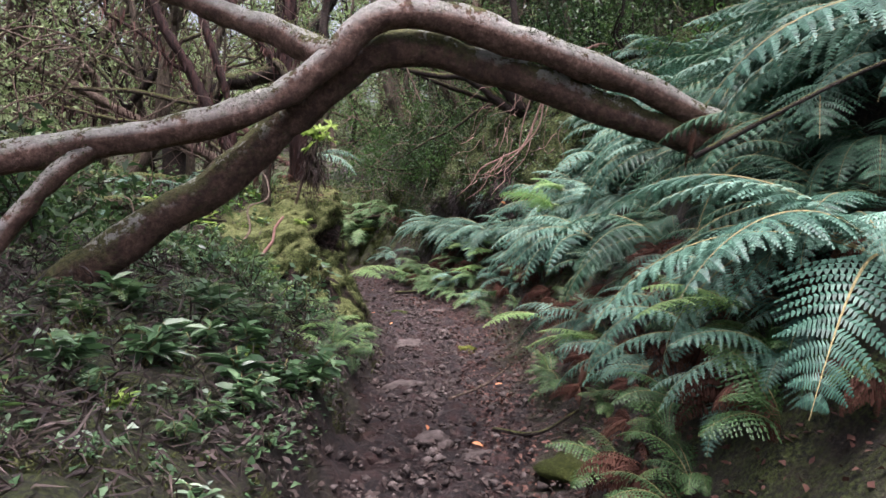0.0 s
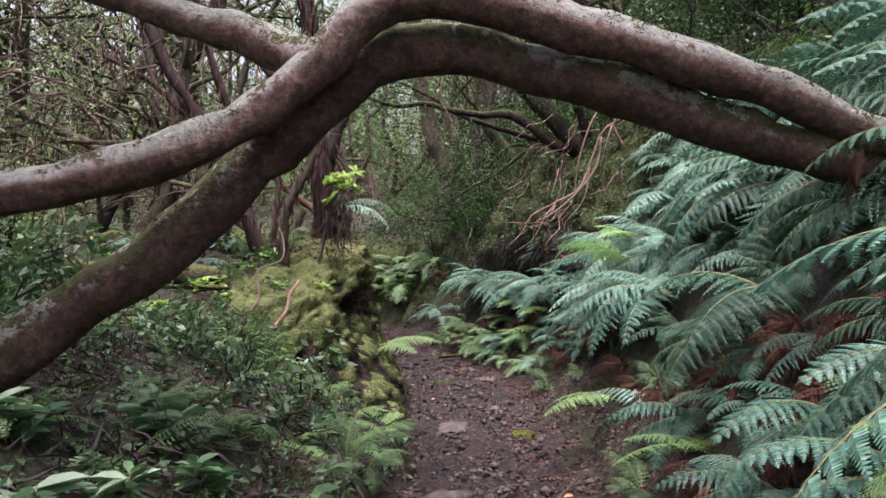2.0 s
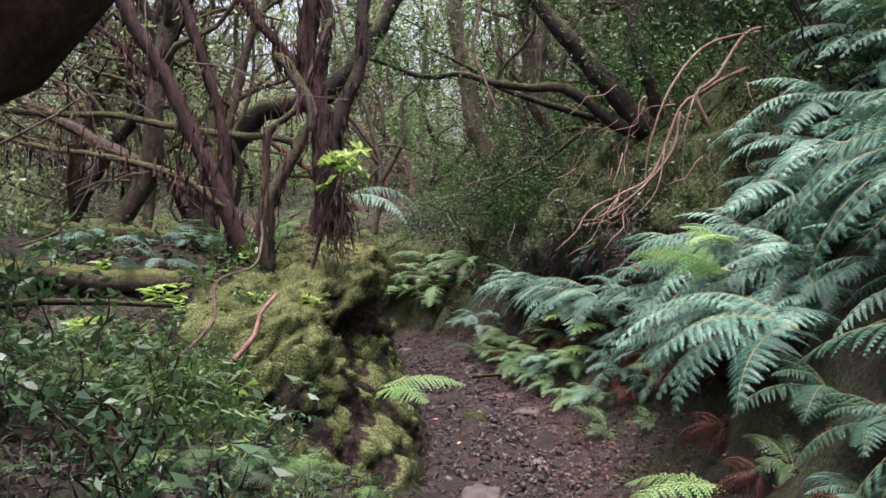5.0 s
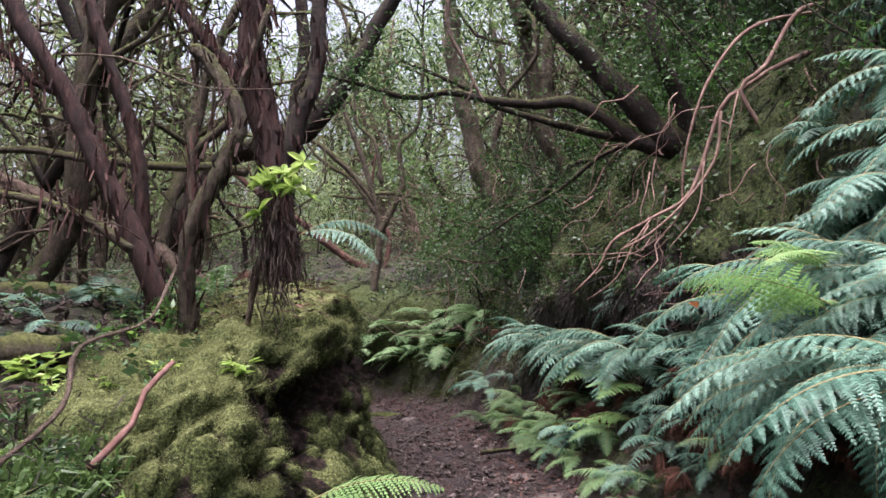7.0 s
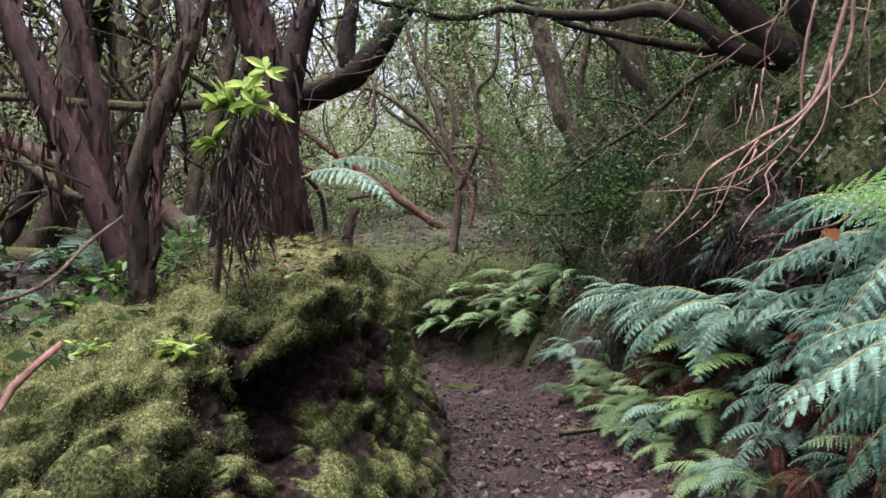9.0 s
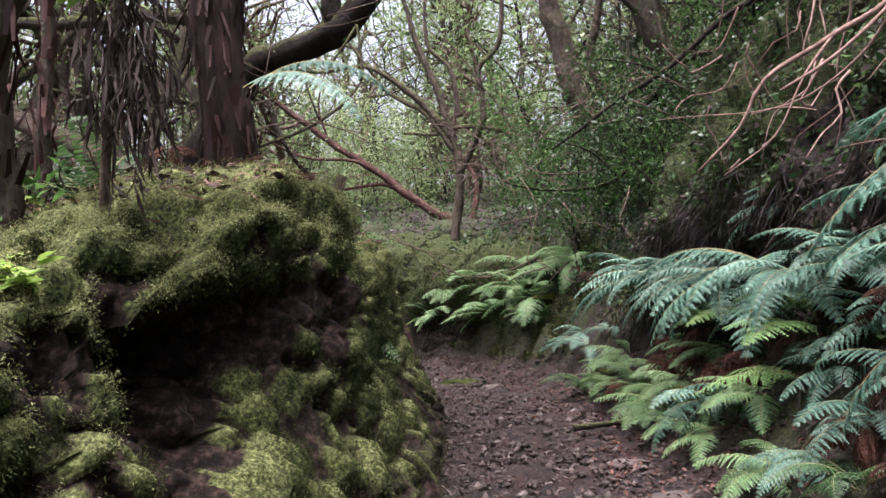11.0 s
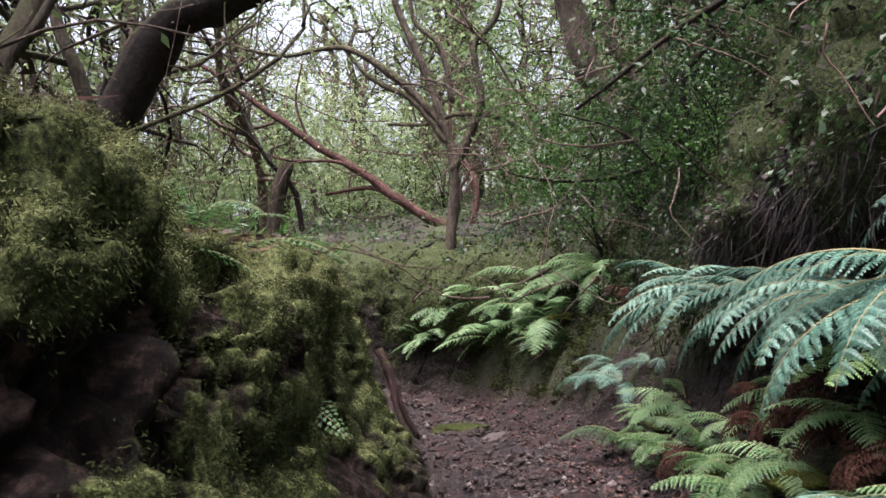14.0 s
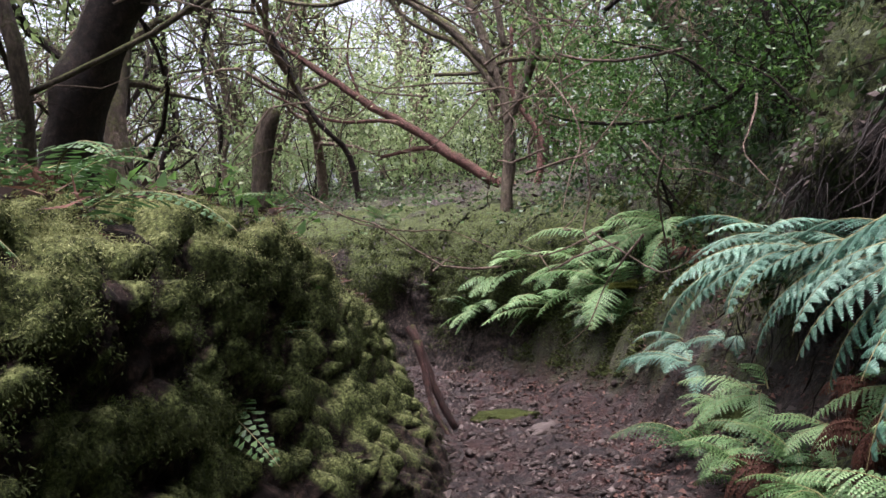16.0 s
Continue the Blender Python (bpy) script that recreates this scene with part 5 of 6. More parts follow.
def downhill(x, y):
    """The turn, in degrees, by which +y points from the slope to the trail."""
    u, s = trail_us(x, y)
    _p, left = along(float(s[0]), 0)
    d = left if u[0] > 0 else -left
    return math.degrees(math.atan2(-d[0], d[1]))


def set_ferns():
    rng = np.random.default_rng(61)
    lab = "large blue-green fern with fronds cascading down the slope"
    big = [fern(BLUE, 80, 9, 100 + i, lab) for i in range(5)]
    at = lambda q: [tuple(map(float, along(a, -b)[0])) for a, b in q]
    scatter([fern(DEEP, 80, 9, 208 + i, "deep green fern cascading down the slope, shade in its colour") for i in range(2)], spots_where(12, rng, 4.2, 7.0, 1.9, 2.7, 0.3), rng, 0.6, 0.9, 0.02, 6, downhill)
    sp = spots_where(12, rng, 3.0, 6.8, 2.2, 3.1, 0.35) + spots_where(24, rng, 6.8, 10.2, 1.95, 3.1, 0.28)
    sp += [(2.25, 2.5), (2.4, 3.2), (2.2, 3.7), (2.7, 2.9), (2.5, 4.0)]
    scatter(big, sp, rng, 0.6, 0.9, 0.02, 6, downhill)
    sp = spots_where(16, rng, 6.6, 10.5, 1.5, 2.1, 0.24) + at([(10.8, 1.55), (11.3, 1.5), (11.8, 1.6), (12.3, 1.6), (12.8, 1.7), (13.1, 1.75), (12.6, 1.45), (11.5, 1.3)])
    deep = [fern(DEEP, 75, 8, 205 + i, "deep green fern hanging over the path's edge, shade in its colour") for i in range(3)]
    scatter(deep, spots_where(16, rng, 3.4, 7.4, 1.35, 2.0, 0.26) + [(1.8, 3.3), (1.85, 4.0), (1.75, 4.6), (1.85, 5.2), (1.65, 5.8), (1.6, 4.2), (1.7, 3.6)], rng, 0.5, 0.72, 0.0, 6, downhill)
    scatter([fern(BLUE, 75, 8, 105 + i, lab) for i in range(4)], sp, rng, 0.45, 0.66, 0.0, 6, downhill)
    stand = [fern(BLUE, 85, 9, 108 + i, "large pale blue-green fern standing out over the path's edge", 10, 0.55, 0.8) for i in range(3)]
    scatter(stand, [(x, y, land1(x, y) + 0.12) for x, y in ((1.6, 2.9), (1.65, 3.3), (1.5, 7.9), (1.45, 8.5), (1.4, 9.1), (1.3, 9.6), (1.5, 8.7), (1.45, 9.4), (1.3, 10.2), (1.72, 8.5), (1.75, 9.0), (1.7, 9.5), (1.65, 9.9), (1.5, 10.4), (1.35, 10.8))] + [(x, y, land1(x, y) + 0.32) for x, y in at([(12.0, 1.35), (12.5, 1.4), (13.0, 1.35), (13.4, 1.45), (13.8, 1.4), (14.3, 1.4), (14.8, 1.4), (15.2, 1.35), (11.5, 1.45)])], rng, 0.7, 1.0, 0, 6, downhill)
    mid = [fern(BLUE, 85, 6, 110 + i, "smaller blue-green fern at the slope's foot", lo=0.24, hi=0.44) for i in range(3)]
    scatter(mid, spots_where(12, rng, 3.2, 6.5, 1.0, 1.5, 0.25) + spots_where(8, rng, 9.0, 13.5, 1.0, 1.4, 0.3) + at([(16.0, 1.2), (16.3, 1.05), (16.7, 1.15), (17.0, 1.0)]) + spots_where(4, rng, 2.5, 5.0, 1.1, 1.6, 0.2), rng, 0.7, 1.15, 0.0, 6, downhill)
    low = [fern(GREEN, 100, 6, 120 + i, "small green fern growing from the litter", lo=0.6, hi=1.0) for i in range(4)]
    scatter(low, spots_where(14, rng, 2.8, 13.5, 0.8, 1.3, 0.25) + spots_where(9, rng, 2.4, 5.2, 0.8, 1.7, 0.16) + at([(14.6, 0.8), (14.3, 0.95), (15.4, 0.8), (13.9, 0.9), (14.9, 1.0)]) + spots_where(6, rng, 18.0, 25.0, 1.0, 3.2, 0.3), rng, 0.7, 1.15, 0.0, 8, downhill)
    far = [fern(LIGHT, 80, 6, 130 + i, "pale yellow-green fern arching out over the path", lo=0.6, hi=0.95) for i in range(3)]
    scatter(far, at([(18.0, 1.7), (18.3, 1.6), (18.6, 1.65), (18.5, 1.35), (18.9, 1.4), (19.2, 1.25), (19.5, 1.15), (19.8, 1.05), (18.2, 1.3), (19.0, 1.1), (17.7, 1.7)]), rng, 0.8, 1.1, 0.0, 6, downhill)
    foot = [fern(LIGHT, 95, 6, 220 + i, "small pale green fern at the slope's foot", lo=0.26, hi=0.46) for i in range(2)]
    scatter(foot, at([(11.4, 0.95), (11.9, 1.1), (12.2, 0.9), (12.6, 1.05), (12.9, 0.88), (13.3, 1.05), (13.6, 0.9), (14.0, 1.0), (14.4, 1.1), (14.8, 0.92), (15.1, 1.1), (13.0, 1.25), (13.9, 1.3), (15.6, 1.0)]), rng, 0.8, 1.2, 0.0, 6, downhill)
    tuft = fern(SWORD, 180, 16, 140, "dark bushy fern tuft beside the path", lo=0.8, hi=1.1)
    tuft.matrix_basis = pose(-1.75, 18.2, land1(-1.75, 18.2), 0, 0, 40)
    copy_thing(tuft, pose(-1.95, 18.6, land1(-1.95, 18.6), 0, 0, 160) @ Matrix.Scale(0.8, 4))
    copy_thing(tuft, pose(-2.6, 6.4, land1(-2.6, 6.4), 0, 0, 10))
    dead = [fern(DEAD, 110, 9, 150 + i, "dead rust-brown fern hanging in a matted clump", 10, 0.5, 1.0) for i in range(3)]
    sp = spots_where(16, rng, 3.0, 13.0, 0.95, 1.5, 0.3) + spots_where(14, rng, 2.4, 5.2, 0.8, 1.7, 0.18) + at([(12.3, 1.15), (12.7, 1.1), (13.2, 1.15), (12.5, 1.3), (13.6, 1.15), (13.9, 1.1), (14.1, 1.2), (13.7, 1.3), (17.3, 1.5), (17.6, 1.55), (16.9, 1.5)]) + [(0.95, 3.9), (0.7, 12.3), (0.45, 12.6), (0.8, 12.0), (-0.35, 14.5)]
    scatter(dead, [(x, y, land1(x, y) + 0.12) for x, y in sp], rng, 0.55, 0.95, 0, 8, downhill)
    hung = fern(HUNG, 60, 5, 158, "dead dark fern hanging from the bent trunk", 6, 0.5, 0.7)
    hung.matrix_basis = pose(1.38, 4.5, 1.84, 0, 0, 90) @ Matrix.Scale(0.6, 4)
    young = [fern(YOUNG, 40, 2, 160, "fresh yellow-green young fern fronds", 8, 0.8, 1.0), fern(YOUNG, 70, 4, 161, "fresh yellow-green young fern fronds", 8, 0.7, 1.0)]
    scatter(young, [(1.3, 3.25, 1.0), (1.75, 3.95, 0.42), (1.35, 8.9, 1.5), (1.2, 8.4, 1.35), *[(x, y, land1(x, y) + 0.14) for x, y in ((0.8, 12.1), (0.75, 12.5), (0.62, 12.9), (0.45, 13.4))], (1.0, 7.4, 0.35), (-0.95, 8.2, 0.6), (0.7, 11.9, 0.35), (1.1, 5.3, 0.5)], rng, 0.85, 1.15, 0, 5, downhill)
    epi = fern(BLUE, 30, 2, 165, "blue-green fern fronds growing from the red trunk", 6, 0.4, 0.5)
    epi.matrix_basis = pose(-1.72, 10.45, 1.85, 0, 0, -95)
    # the left side
    left = [fern(SWORD, 150, 7, 170 + i, "green fern with narrow leaflets among the bank's herbs", lo=0.5, hi=0.95) for i in range(4)]
    scatter(left, spots_where(13, rng, 4.2, 8.2, -2.4, -0.75, 0.35) + spots_where(22, rng, 3.0, 13.0, -6.0, -2.2, 0.45), rng, 0.7, 1.1, 0.0, 7)
    lf = [fern(GREEN, 120, 6, 180 + i, "soft green fern at the path's edge", lo=0.5, hi=0.9) for i in range(3)]
    scatter(lf, spots_where(13, rng, 4.5, 8.0, -1.5, -0.6, 0.25), rng, 0.6, 1.0, 0.0, 7, downhill)
    tall = [fern(SWORD, 170, 8, 195 + i, "upright green fern on the bank's crest", 8, 0.9, 1.3) for i in range(2)]
    scatter(tall, [(-2.75, 12.5), (-3.05, 12.1), (-2.95, 12.9), (-3.3, 13.3), (-2.6, 13.4), (-3.5, 12.6), (-2.5, 11.5), (-2.9, 11.4)], rng, 0.9, 1.25, 0.0, 5)
    edge = [fern(YOUNG, 130, 6, 198 + i, "fresh green fern overhanging the path's edge", 10, 0.55, 0.85) for i in range(2)]
    scatter(edge, [(-0.8, 6.0), (-0.9, 6.6), (-0.78, 7.1), (-1.0, 5.5), (-1.15, 6.9), (-0.95, 7.6), (-1.5, 6.2)], rng, 0.7, 1.0, 0.0, 6, downhill)
    back = [fern(BLUE, 170, 9, 190 + i, "grey-green fern standing behind the bank", lo=0.22, hi=0.38) for i in range(3)]
    scatter(back, [(-2.9, 10.3), (-3.3, 11.2), (-3.2, 12.8), (-3.0, 13.6), (-3.9, 10.2), (-3.6, 9.2), (-4.3, 11.8), (-3.9, 13.6)], rng, 0.8, 1.2)


set_ferns()


def herb(seed, stems, n_leaf, leaf, h, leafmat, label, name="herb"):
    """A herb: leafy stems with leaves round each, as separate parts."""
    rng = np.random.default_rng(seed)
    t = thing(name, 0, 0, 0, label, "plant", "herbs of the bank")
    for k in range(stems):
        az = rng.uniform(0, 2 * math.pi)
        d = np.array((math.cos(az) * 0.5, math.sin(az) * 0.5, 1.0)) * h * rng.uniform(0.6, 1.0)
        acc = ([], [])
        tube(acc, tapered([(0, 0, -0.03), tuple(d * 0.5 + rng.normal(size=3) * 0.01), tuple(d)], 0.004, 0.002), 4, 0.06, 0.0)
        st = part("stem", mesh("stem", *acc), RACHIS, t)
        f = rng.uniform(0.35, 1.0, n_leaf)
        a = rng.uniform(0, 2 * math.pi, n_leaf)
        c = d * f[:, None]
        dd = np.stack([np.cos(a), np.sin(a), rng.uniform(-0.15, 0.55, n_leaf)], 1)
        nrm = np.tile((0, 0, 1.0), (n_leaf, 1)) + rng.normal(size=(n_leaf, 3)) * 0.25
        dd /= np.linalg.norm(dd, axis=1, keepdims=True)
        sd = np.cross(dd, nrm)
        sd /= np.linalg.norm(sd, axis=1, keepdims=True)
        L = leaf * rng.uniform(0.6, 1.15, (n_leaf, 1))
        up = np.array((0, 0, 1.0))
        m1, m2 = c + dd * L * 0.35 + up * L * 0.05, c + dd * L * 0.7
        tip = c + dd * L - up * L * 0.14
        w = L * 0.17
        lo = np.stack([c, m1 + sd * w, m2 + sd * w * 0.8, tip], 1)
        hi = np.stack([c, tip, m2 - sd * w * 0.8, m1 - sd * w], 1)
        part("leaves", quads("leaves", np.concatenate([lo, hi])), leafmat, st)
    return t


def fallen_leaf(x, y, z, size, label, seed):
    """One curled leaf with a raised midrib."""
    rng = random.Random(seed)
    v, f = [], []
    for i in range(7):
        t = i / 6
        w = size * 0.26 * math.sin(math.pi * min(1, t * 0.94 + 0.04)) ** 0.8
        for k in (-1, 0, 1):
            v.append((k * w, (t - 0.5) * size, 0.12 * size * k * k + 0.1 * size * math.sin(t * 3)))
        if i:
            b = i * 3
            f += [(b - 3, b - 2, b + 1, b), (b - 2, b - 1, b + 2, b + 1)]
    ob = part("fallen_leaf", mesh("fallen_leaf", v, f), ORANGE)
    ob.matrix_basis = pose(x, y, z, rng.uniform(-25, 25), rng.uniform(-25, 25), rng.uniform(0, 360))
    tagged(ob, label, "leaf", "bright fallen leaves")


for i, (x, y, z, sz) in enumerate([(0.62, 8.3, 1.36, 0.07), (0.25, 4.6, None, 0.07), (-0.05, 4.9, None, 0.05), (-0.9, 11.0, None, 0.07), (-0.6, 10.2, None, 0.05), (0.5, 6.4, None, 0.06), (-1.2, 14.4, None, 0.06), (-0.4, 13.2, None, 0.05)]):
    fallen_leaf(x, y, land1(x, y) + 0.03 if z is None else z, sz, "orange fallen leaf caught on a fern" if z else "orange fallen leaf on the muddy path", i)


def set_herbs():
    rng = np.random.default_rng(71)
    a = [herb(200 + i, 6, 9, 0.1, 0.2, LEAF_PALE, "pale green herb with narrow pointed leaves") for i in range(4)]
    scatter(a, spots_where(56, rng, 2.2, 5.8, -2.3, -0.62, 0.12) + spots_where(30, rng, 5.5, 9.0, -2.6, -1.0, 0.22), rng, 0.5, 0.85)
    b = [herb(210 + i, 5, 8, 0.13, 0.28, LEAF, "dark green broad-leaved seedling") for i in range(3)]
    scatter(b, spots_where(46, rng, 2.5, 9.0, -3.0, -0.75, 0.2) + spots_where(26, rng, 9.0, 15.0, -5.0, -1.9, 0.35) + [(-2.7, 12.8), (-3.2, 12.4), (-2.9, 13.2), (-2.5, 13.0), (-3.0, 11.8)], rng, 0.5, 0.95)
    c = [herb(220 + i, 4, 9, 0.14, 0.2, LEAF_BRIGHT, "bright yellow-green leafy seedling") for i in range(2)]
    scatter(c, [(-1.3, 6.9), (-1.7, 7.9), (-1.55, 9.0, 1.0), (-1.9, 8.6), (-2.4, 7.6), (-1.0, 4.2), (-1.25, 3.1), (-1.95, 9.9), (-2.6, 8.9), (-2.2, 8.1), (-2.9, 8.3), (-3.3, 9.3), (-2.4, 9.4), (-3.0, 7.4), (-1.9, 7.2), (-2.5, 6.7), (-3.6, 8.2), (-2.1, 10.3)], rng, 0.7, 1.1)
    d = [shrub(240 + i, 0.32, 0.5, 5, 150, 0.085, LEAF_PALE, "leafy bright green bush with soft broad leaves on the verge", "verge_bush") for i in range(3)]
    scatter(d, spots_where(16, rng, 5.2, 8.2, -2.3, -0.85, 0.3) + [(-1.9, 8.9), (-2.3, 8.4)], rng, 0.6, 1.1)
    e = [shrub(250 + i, 0.6, 1.0, 6, 420, 0.1, LEAF, "broad-leaved green bush under the bent trunks", "verge_bush") for i in range(2)]
    scatter(e, [(-3.2, 6.5), (-2.9, 5.6), (-3.7, 7.2), (-3.6, 5.9), (-4.2, 6.6), (-2.8, 7.4), (-4.4, 7.8), (-3.9, 5.0)], rng, 0.8, 1.2)
    f = [herb(260 + i, 6, 10, 0.13, 0.22, LEAF_PALE, "spreading herb with long pointed leaves at the path's edge") for i in range(2)]
    scatter(f, [(-0.76, 4.05), (-0.9, 3.85), (-0.7, 4.3), (-1.0, 4.2), (-0.85, 3.6), (-1.15, 3.9), (-1.25, 4.5), (-1.3, 3.5), (-1.6, 4.1), (-1.5, 3.2)], rng, 0.9, 1.2)
    def crest(n, s0, s1, u0, u1, gap):
        out = []
        for x, y in spots_where(n, rng, s0, s1, u0, u1, gap):
            sv = float(trail_us(x, y)[1][0])
            out.append((x, y, float(floor_z(sv) + 0.96 * bank_top(sv)) - 0.02))
        return out
    g = [herb(270 + i, 5, 8, 0.1, 0.24, LEAF, "dark green seedling rooted in the bank's crest") for i in range(2)] + [herb(275, 4, 9, 0.1, 0.2, LEAF_BRIGHT, "bright green seedling rooted in the bank's crest")]
    scatter(g, crest(34, 8.8, 14.5, -2.5, -1.75, 0.18), rng, 0.5, 1.0)
    k = [fern(SWORD, 170, 7, 280 + i, "green fern rooted on the bank's crest", 8, 0.45, 0.85) for i in range(2)]
    scatter(k, crest(14, 9.0, 14.8, -2.6, -1.95, 0.3), rng, 0.7, 1.1)
    w = [fern(BLUE, 170, 7, 284, "grey-green fern standing behind the bank's crest", 8, 0.25, 0.4)]
    scatter(w, crest(5, 9.2, 11.0, -3.2, -2.6, 0.4), rng, 0.8, 1.1)
    top = lambda q: [(x, y, float(floor_z(sv) + 0.95 * bank_top(sv)) - 0.03) for x, y in q for sv in [float(trail_us(x, y)[1][0])]]
    u = [fern(SWORD, 150, 7, 290 + i, "upright green fern with narrow leaflets on the bank's crest", 8, 0.9, 1.2) for i in range(2)]
    scatter(u, top([(-2.35, 12.4), (-2.5, 12.2), (-2.6, 12.7), (-2.9, 13.0), (-2.3, 11.6), (-2.75, 13.5), (-2.2, 11.2)]), rng, 0.85, 1.15)
    v = [shrub(295 + i, 0.28, 0.5, 5, 110, 0.1, LEAF_FRESH, "broad-leaved green bush on the bank's crest", "crest_bush") for i in range(2)]
    scatter(v, top([(-2.6, 12.9), (-2.75, 13.2), (-2.45, 13.3), (-3.0, 13.6), (-2.9, 12.5), (-2.7, 14.0), (-2.1, 10.9), (-2.2, 9.6), (-2.4, 10.1), (-2.5, 9.2)]), rng, 0.7, 1.0)
    x = fern(DEAD, 150, 6, 298, "dead rust-brown fern on the bank's crest", 10, 0.5, 0.8)
    scatter([x], [(a, b, c + 0.25) for a, b, c in top([(-2.5, 12.5), (-2.75, 12.8), (-2.0, 10.3)])], rng, 0.5, 0.7)
    # bright rosette on a thin stem before the red trunk
    t = thing("epiphyte_shoot", -1.45, 9.35, 2.0, "bright yellow-green rosette of pointed leaves on a shaggy stem", "plant")
    acc = ([], [])
    tube(acc, tapered([(-0.35, 0.25, -1.0), (-0.2, 0.12, -0.5), (-0.05, 0.0, -0.15), (0, 0, 0.02)], 0.02, 0.012), 6, 0.08, 0.1)
    part("stem", mesh("stem", *acc), BARK_TWIG, t)
    for k in range(10):
        ox = (rng.normal() * 0.1, rng.normal() * 0.07, rng.normal() * 0.07, rng.normal() * 28, rng.normal() * 28, 0)
        r = herb(230 + k, 1, 17, 0.1, 0.06, LEAF_BRIGHT, "")
        lv = [o for o in r.children_recursive if o.name.startswith("leaves")][0]
        me = lv.data
        for o in (*r.children_recursive, r):
            bpy.data.objects.remove(o)
        part("rosette", me, None, t, m=pose(*ox))["kind"] = "stuff"
    n = 700
    cc = rng.normal(size=(n, 3)) * np.array((0.075, 0.05, 0.15)) + np.array((-0.05, 0.04, -0.26))
    part("dead_skirt", quads("dead_skirt", leaf_quads(cc, np.tile((0, 0, -1.0), (n, 1)) + rng.normal(size=(n, 3)) * 0.3, 0.13, 0.08, rng)), DRY, t, "shaggy dry brown skirt")["kind"] = "stuff"


set_herbs()


def set_grass():
    rng = np.random.default_rng(81)
    n = 2600
    c = np.stack([rng.normal(-2.0, 0.36, n), rng.normal(7.5, 0.42, n)], 1)
    z = land(c[:, 0], c[:, 1])
    p = np.column_stack([c, z])
    d = rng.normal(size=(n, 3)) * np.array((0.6, 0.6, 0.1)) + np.array((0.1, -0.1, 0.8))
    d /= np.linalg.norm(d, axis=1, keepdims=True)
    L = rng.uniform(0.1, 0.28, (n, 1))
    sd = np.cross(d, rng.normal(size=(n, 3)))
    sd /= np.linalg.norm(sd, axis=1, keepdims=True)
    w = 0.0085
    h = p + d * L * 0.6
    tip = h + (d * 0.7 + np.array((0, 0, -0.55))) * L * 0.6
    q = np.concatenate([np.stack([p - sd * w, p + sd * w, h + sd * w, h - sd * w], 1), np.stack([h - sd * w, h + sd * w, tip + sd * w * 0.1, tip - sd * w * 0.1], 1)])
    tagged(part("grass", quads("grass", q), GRASS), "bright green arching grass blades on the mossy bank", "grass", kind="stuff")


set_grass()

# ---- litter, stones, sticks ----


def litter(name, n, size, s0, s1, u0, u1, material, label, seed, width=0.5):
    rng = np.random.default_rng(seed)
    s, u = rng.uniform(s0, s1, n), rng.uniform(u0, u1, n)
    xy = np.array([along(a, -b)[0] for a, b in zip(s, u)])
    p = np.column_stack([xy, land(xy[:, 0], xy[:, 1]) + rng.uniform(0.004, 0.03, n)])
    d = rng.normal(size=(n, 3)) * np.array((1, 1, 0.3))
    d /= np.linalg.norm(d, axis=1, keepdims=True)
    up = np.tile((0, 0, 1.0), (n, 1)) + rng.normal(size=(n, 3)) * 0.35
    sd = np.cross(d, up)
    sd /= np.linalg.norm(sd, axis=1, keepdims=True)
    L = size * rng.uniform(0.4, 1.2, (n, 1))
    curl = np.array((0, 0, 1.0)) * L * rng.uniform(-0.1, 0.3, (n, 1))
    q = np.stack([p - d * L * 0.5, p + sd * L * width * 0.5 + curl, p + d * L * 0.5, p - sd * L * width * 0.5 + curl], 1)
    tagged(part(name, quads(name, q), material), label, "leaf litter", kind="stuff")


litter("leaf_litter", 14000, 0.05, 2.0, 24.0, -0.95, 0.95, DRY, "pale dry fallen leaves trodden into the muddy path", 301)
litter("red_leaf_litter", 9000, 0.045, 2.0, 20.0, 0.2, 1.4, LITTER_RED, "red-brown leaf litter along the slope's foot", 302)
litter("bank_litter", 12000, 0.08, 2.0, 17.0, -3.6, -0.6, ROT, "curled brown leaves and straw on the bank", 303, 0.3)
litter("verge_leaves", 5000, 0.06, 1.8, 8.0, -3.0, -0.62, LEAF_PALE, "small green leaves creeping over the verge", 306, 0.5)
litter("dry_straw", 7500, 0.18, 2.0, 12.0, -3.4, -0.7, DRY, "pale dry straw and dead stalks matted on the bank", 305, 0.05)
litter("slope_litter", 9000, 0.06, 9.0, 22.0, 0.8, 4.0, ROT, "grey-brown dead leaves on the steep slope", 304, 0.45)


def stone(name, x, y, w, d, h, material, label, seed, dz=0.0):
    bm = bmesh.new()
    bmesh.ops.create_icosphere(bm, subdivisions=3, radius=1.0)
    for v in bm.verts:
        c = v.co.copy()
        k = 1 + 0.5 * noise.noise(c * 1.3 + Vector((seed, 0, 0))) + 0.22 * noise.noise(c * 3.1 + Vector((0, seed, 0))) + 0.08 * noise.noise(c * 8.0)
        v.co = Vector((c.x * w * k, c.y * d * k, c.z * h * 0.5 * k))
    for f in bm.faces:
        f.smooth = True
    ob = part(name, bm, material)
    ob.location = (x, y, land1(x, y) + dz)
    ob.rotation_euler = (0, 0, seed * 1.3)
    return tagged(ob, label, "rock", "stones of the path")


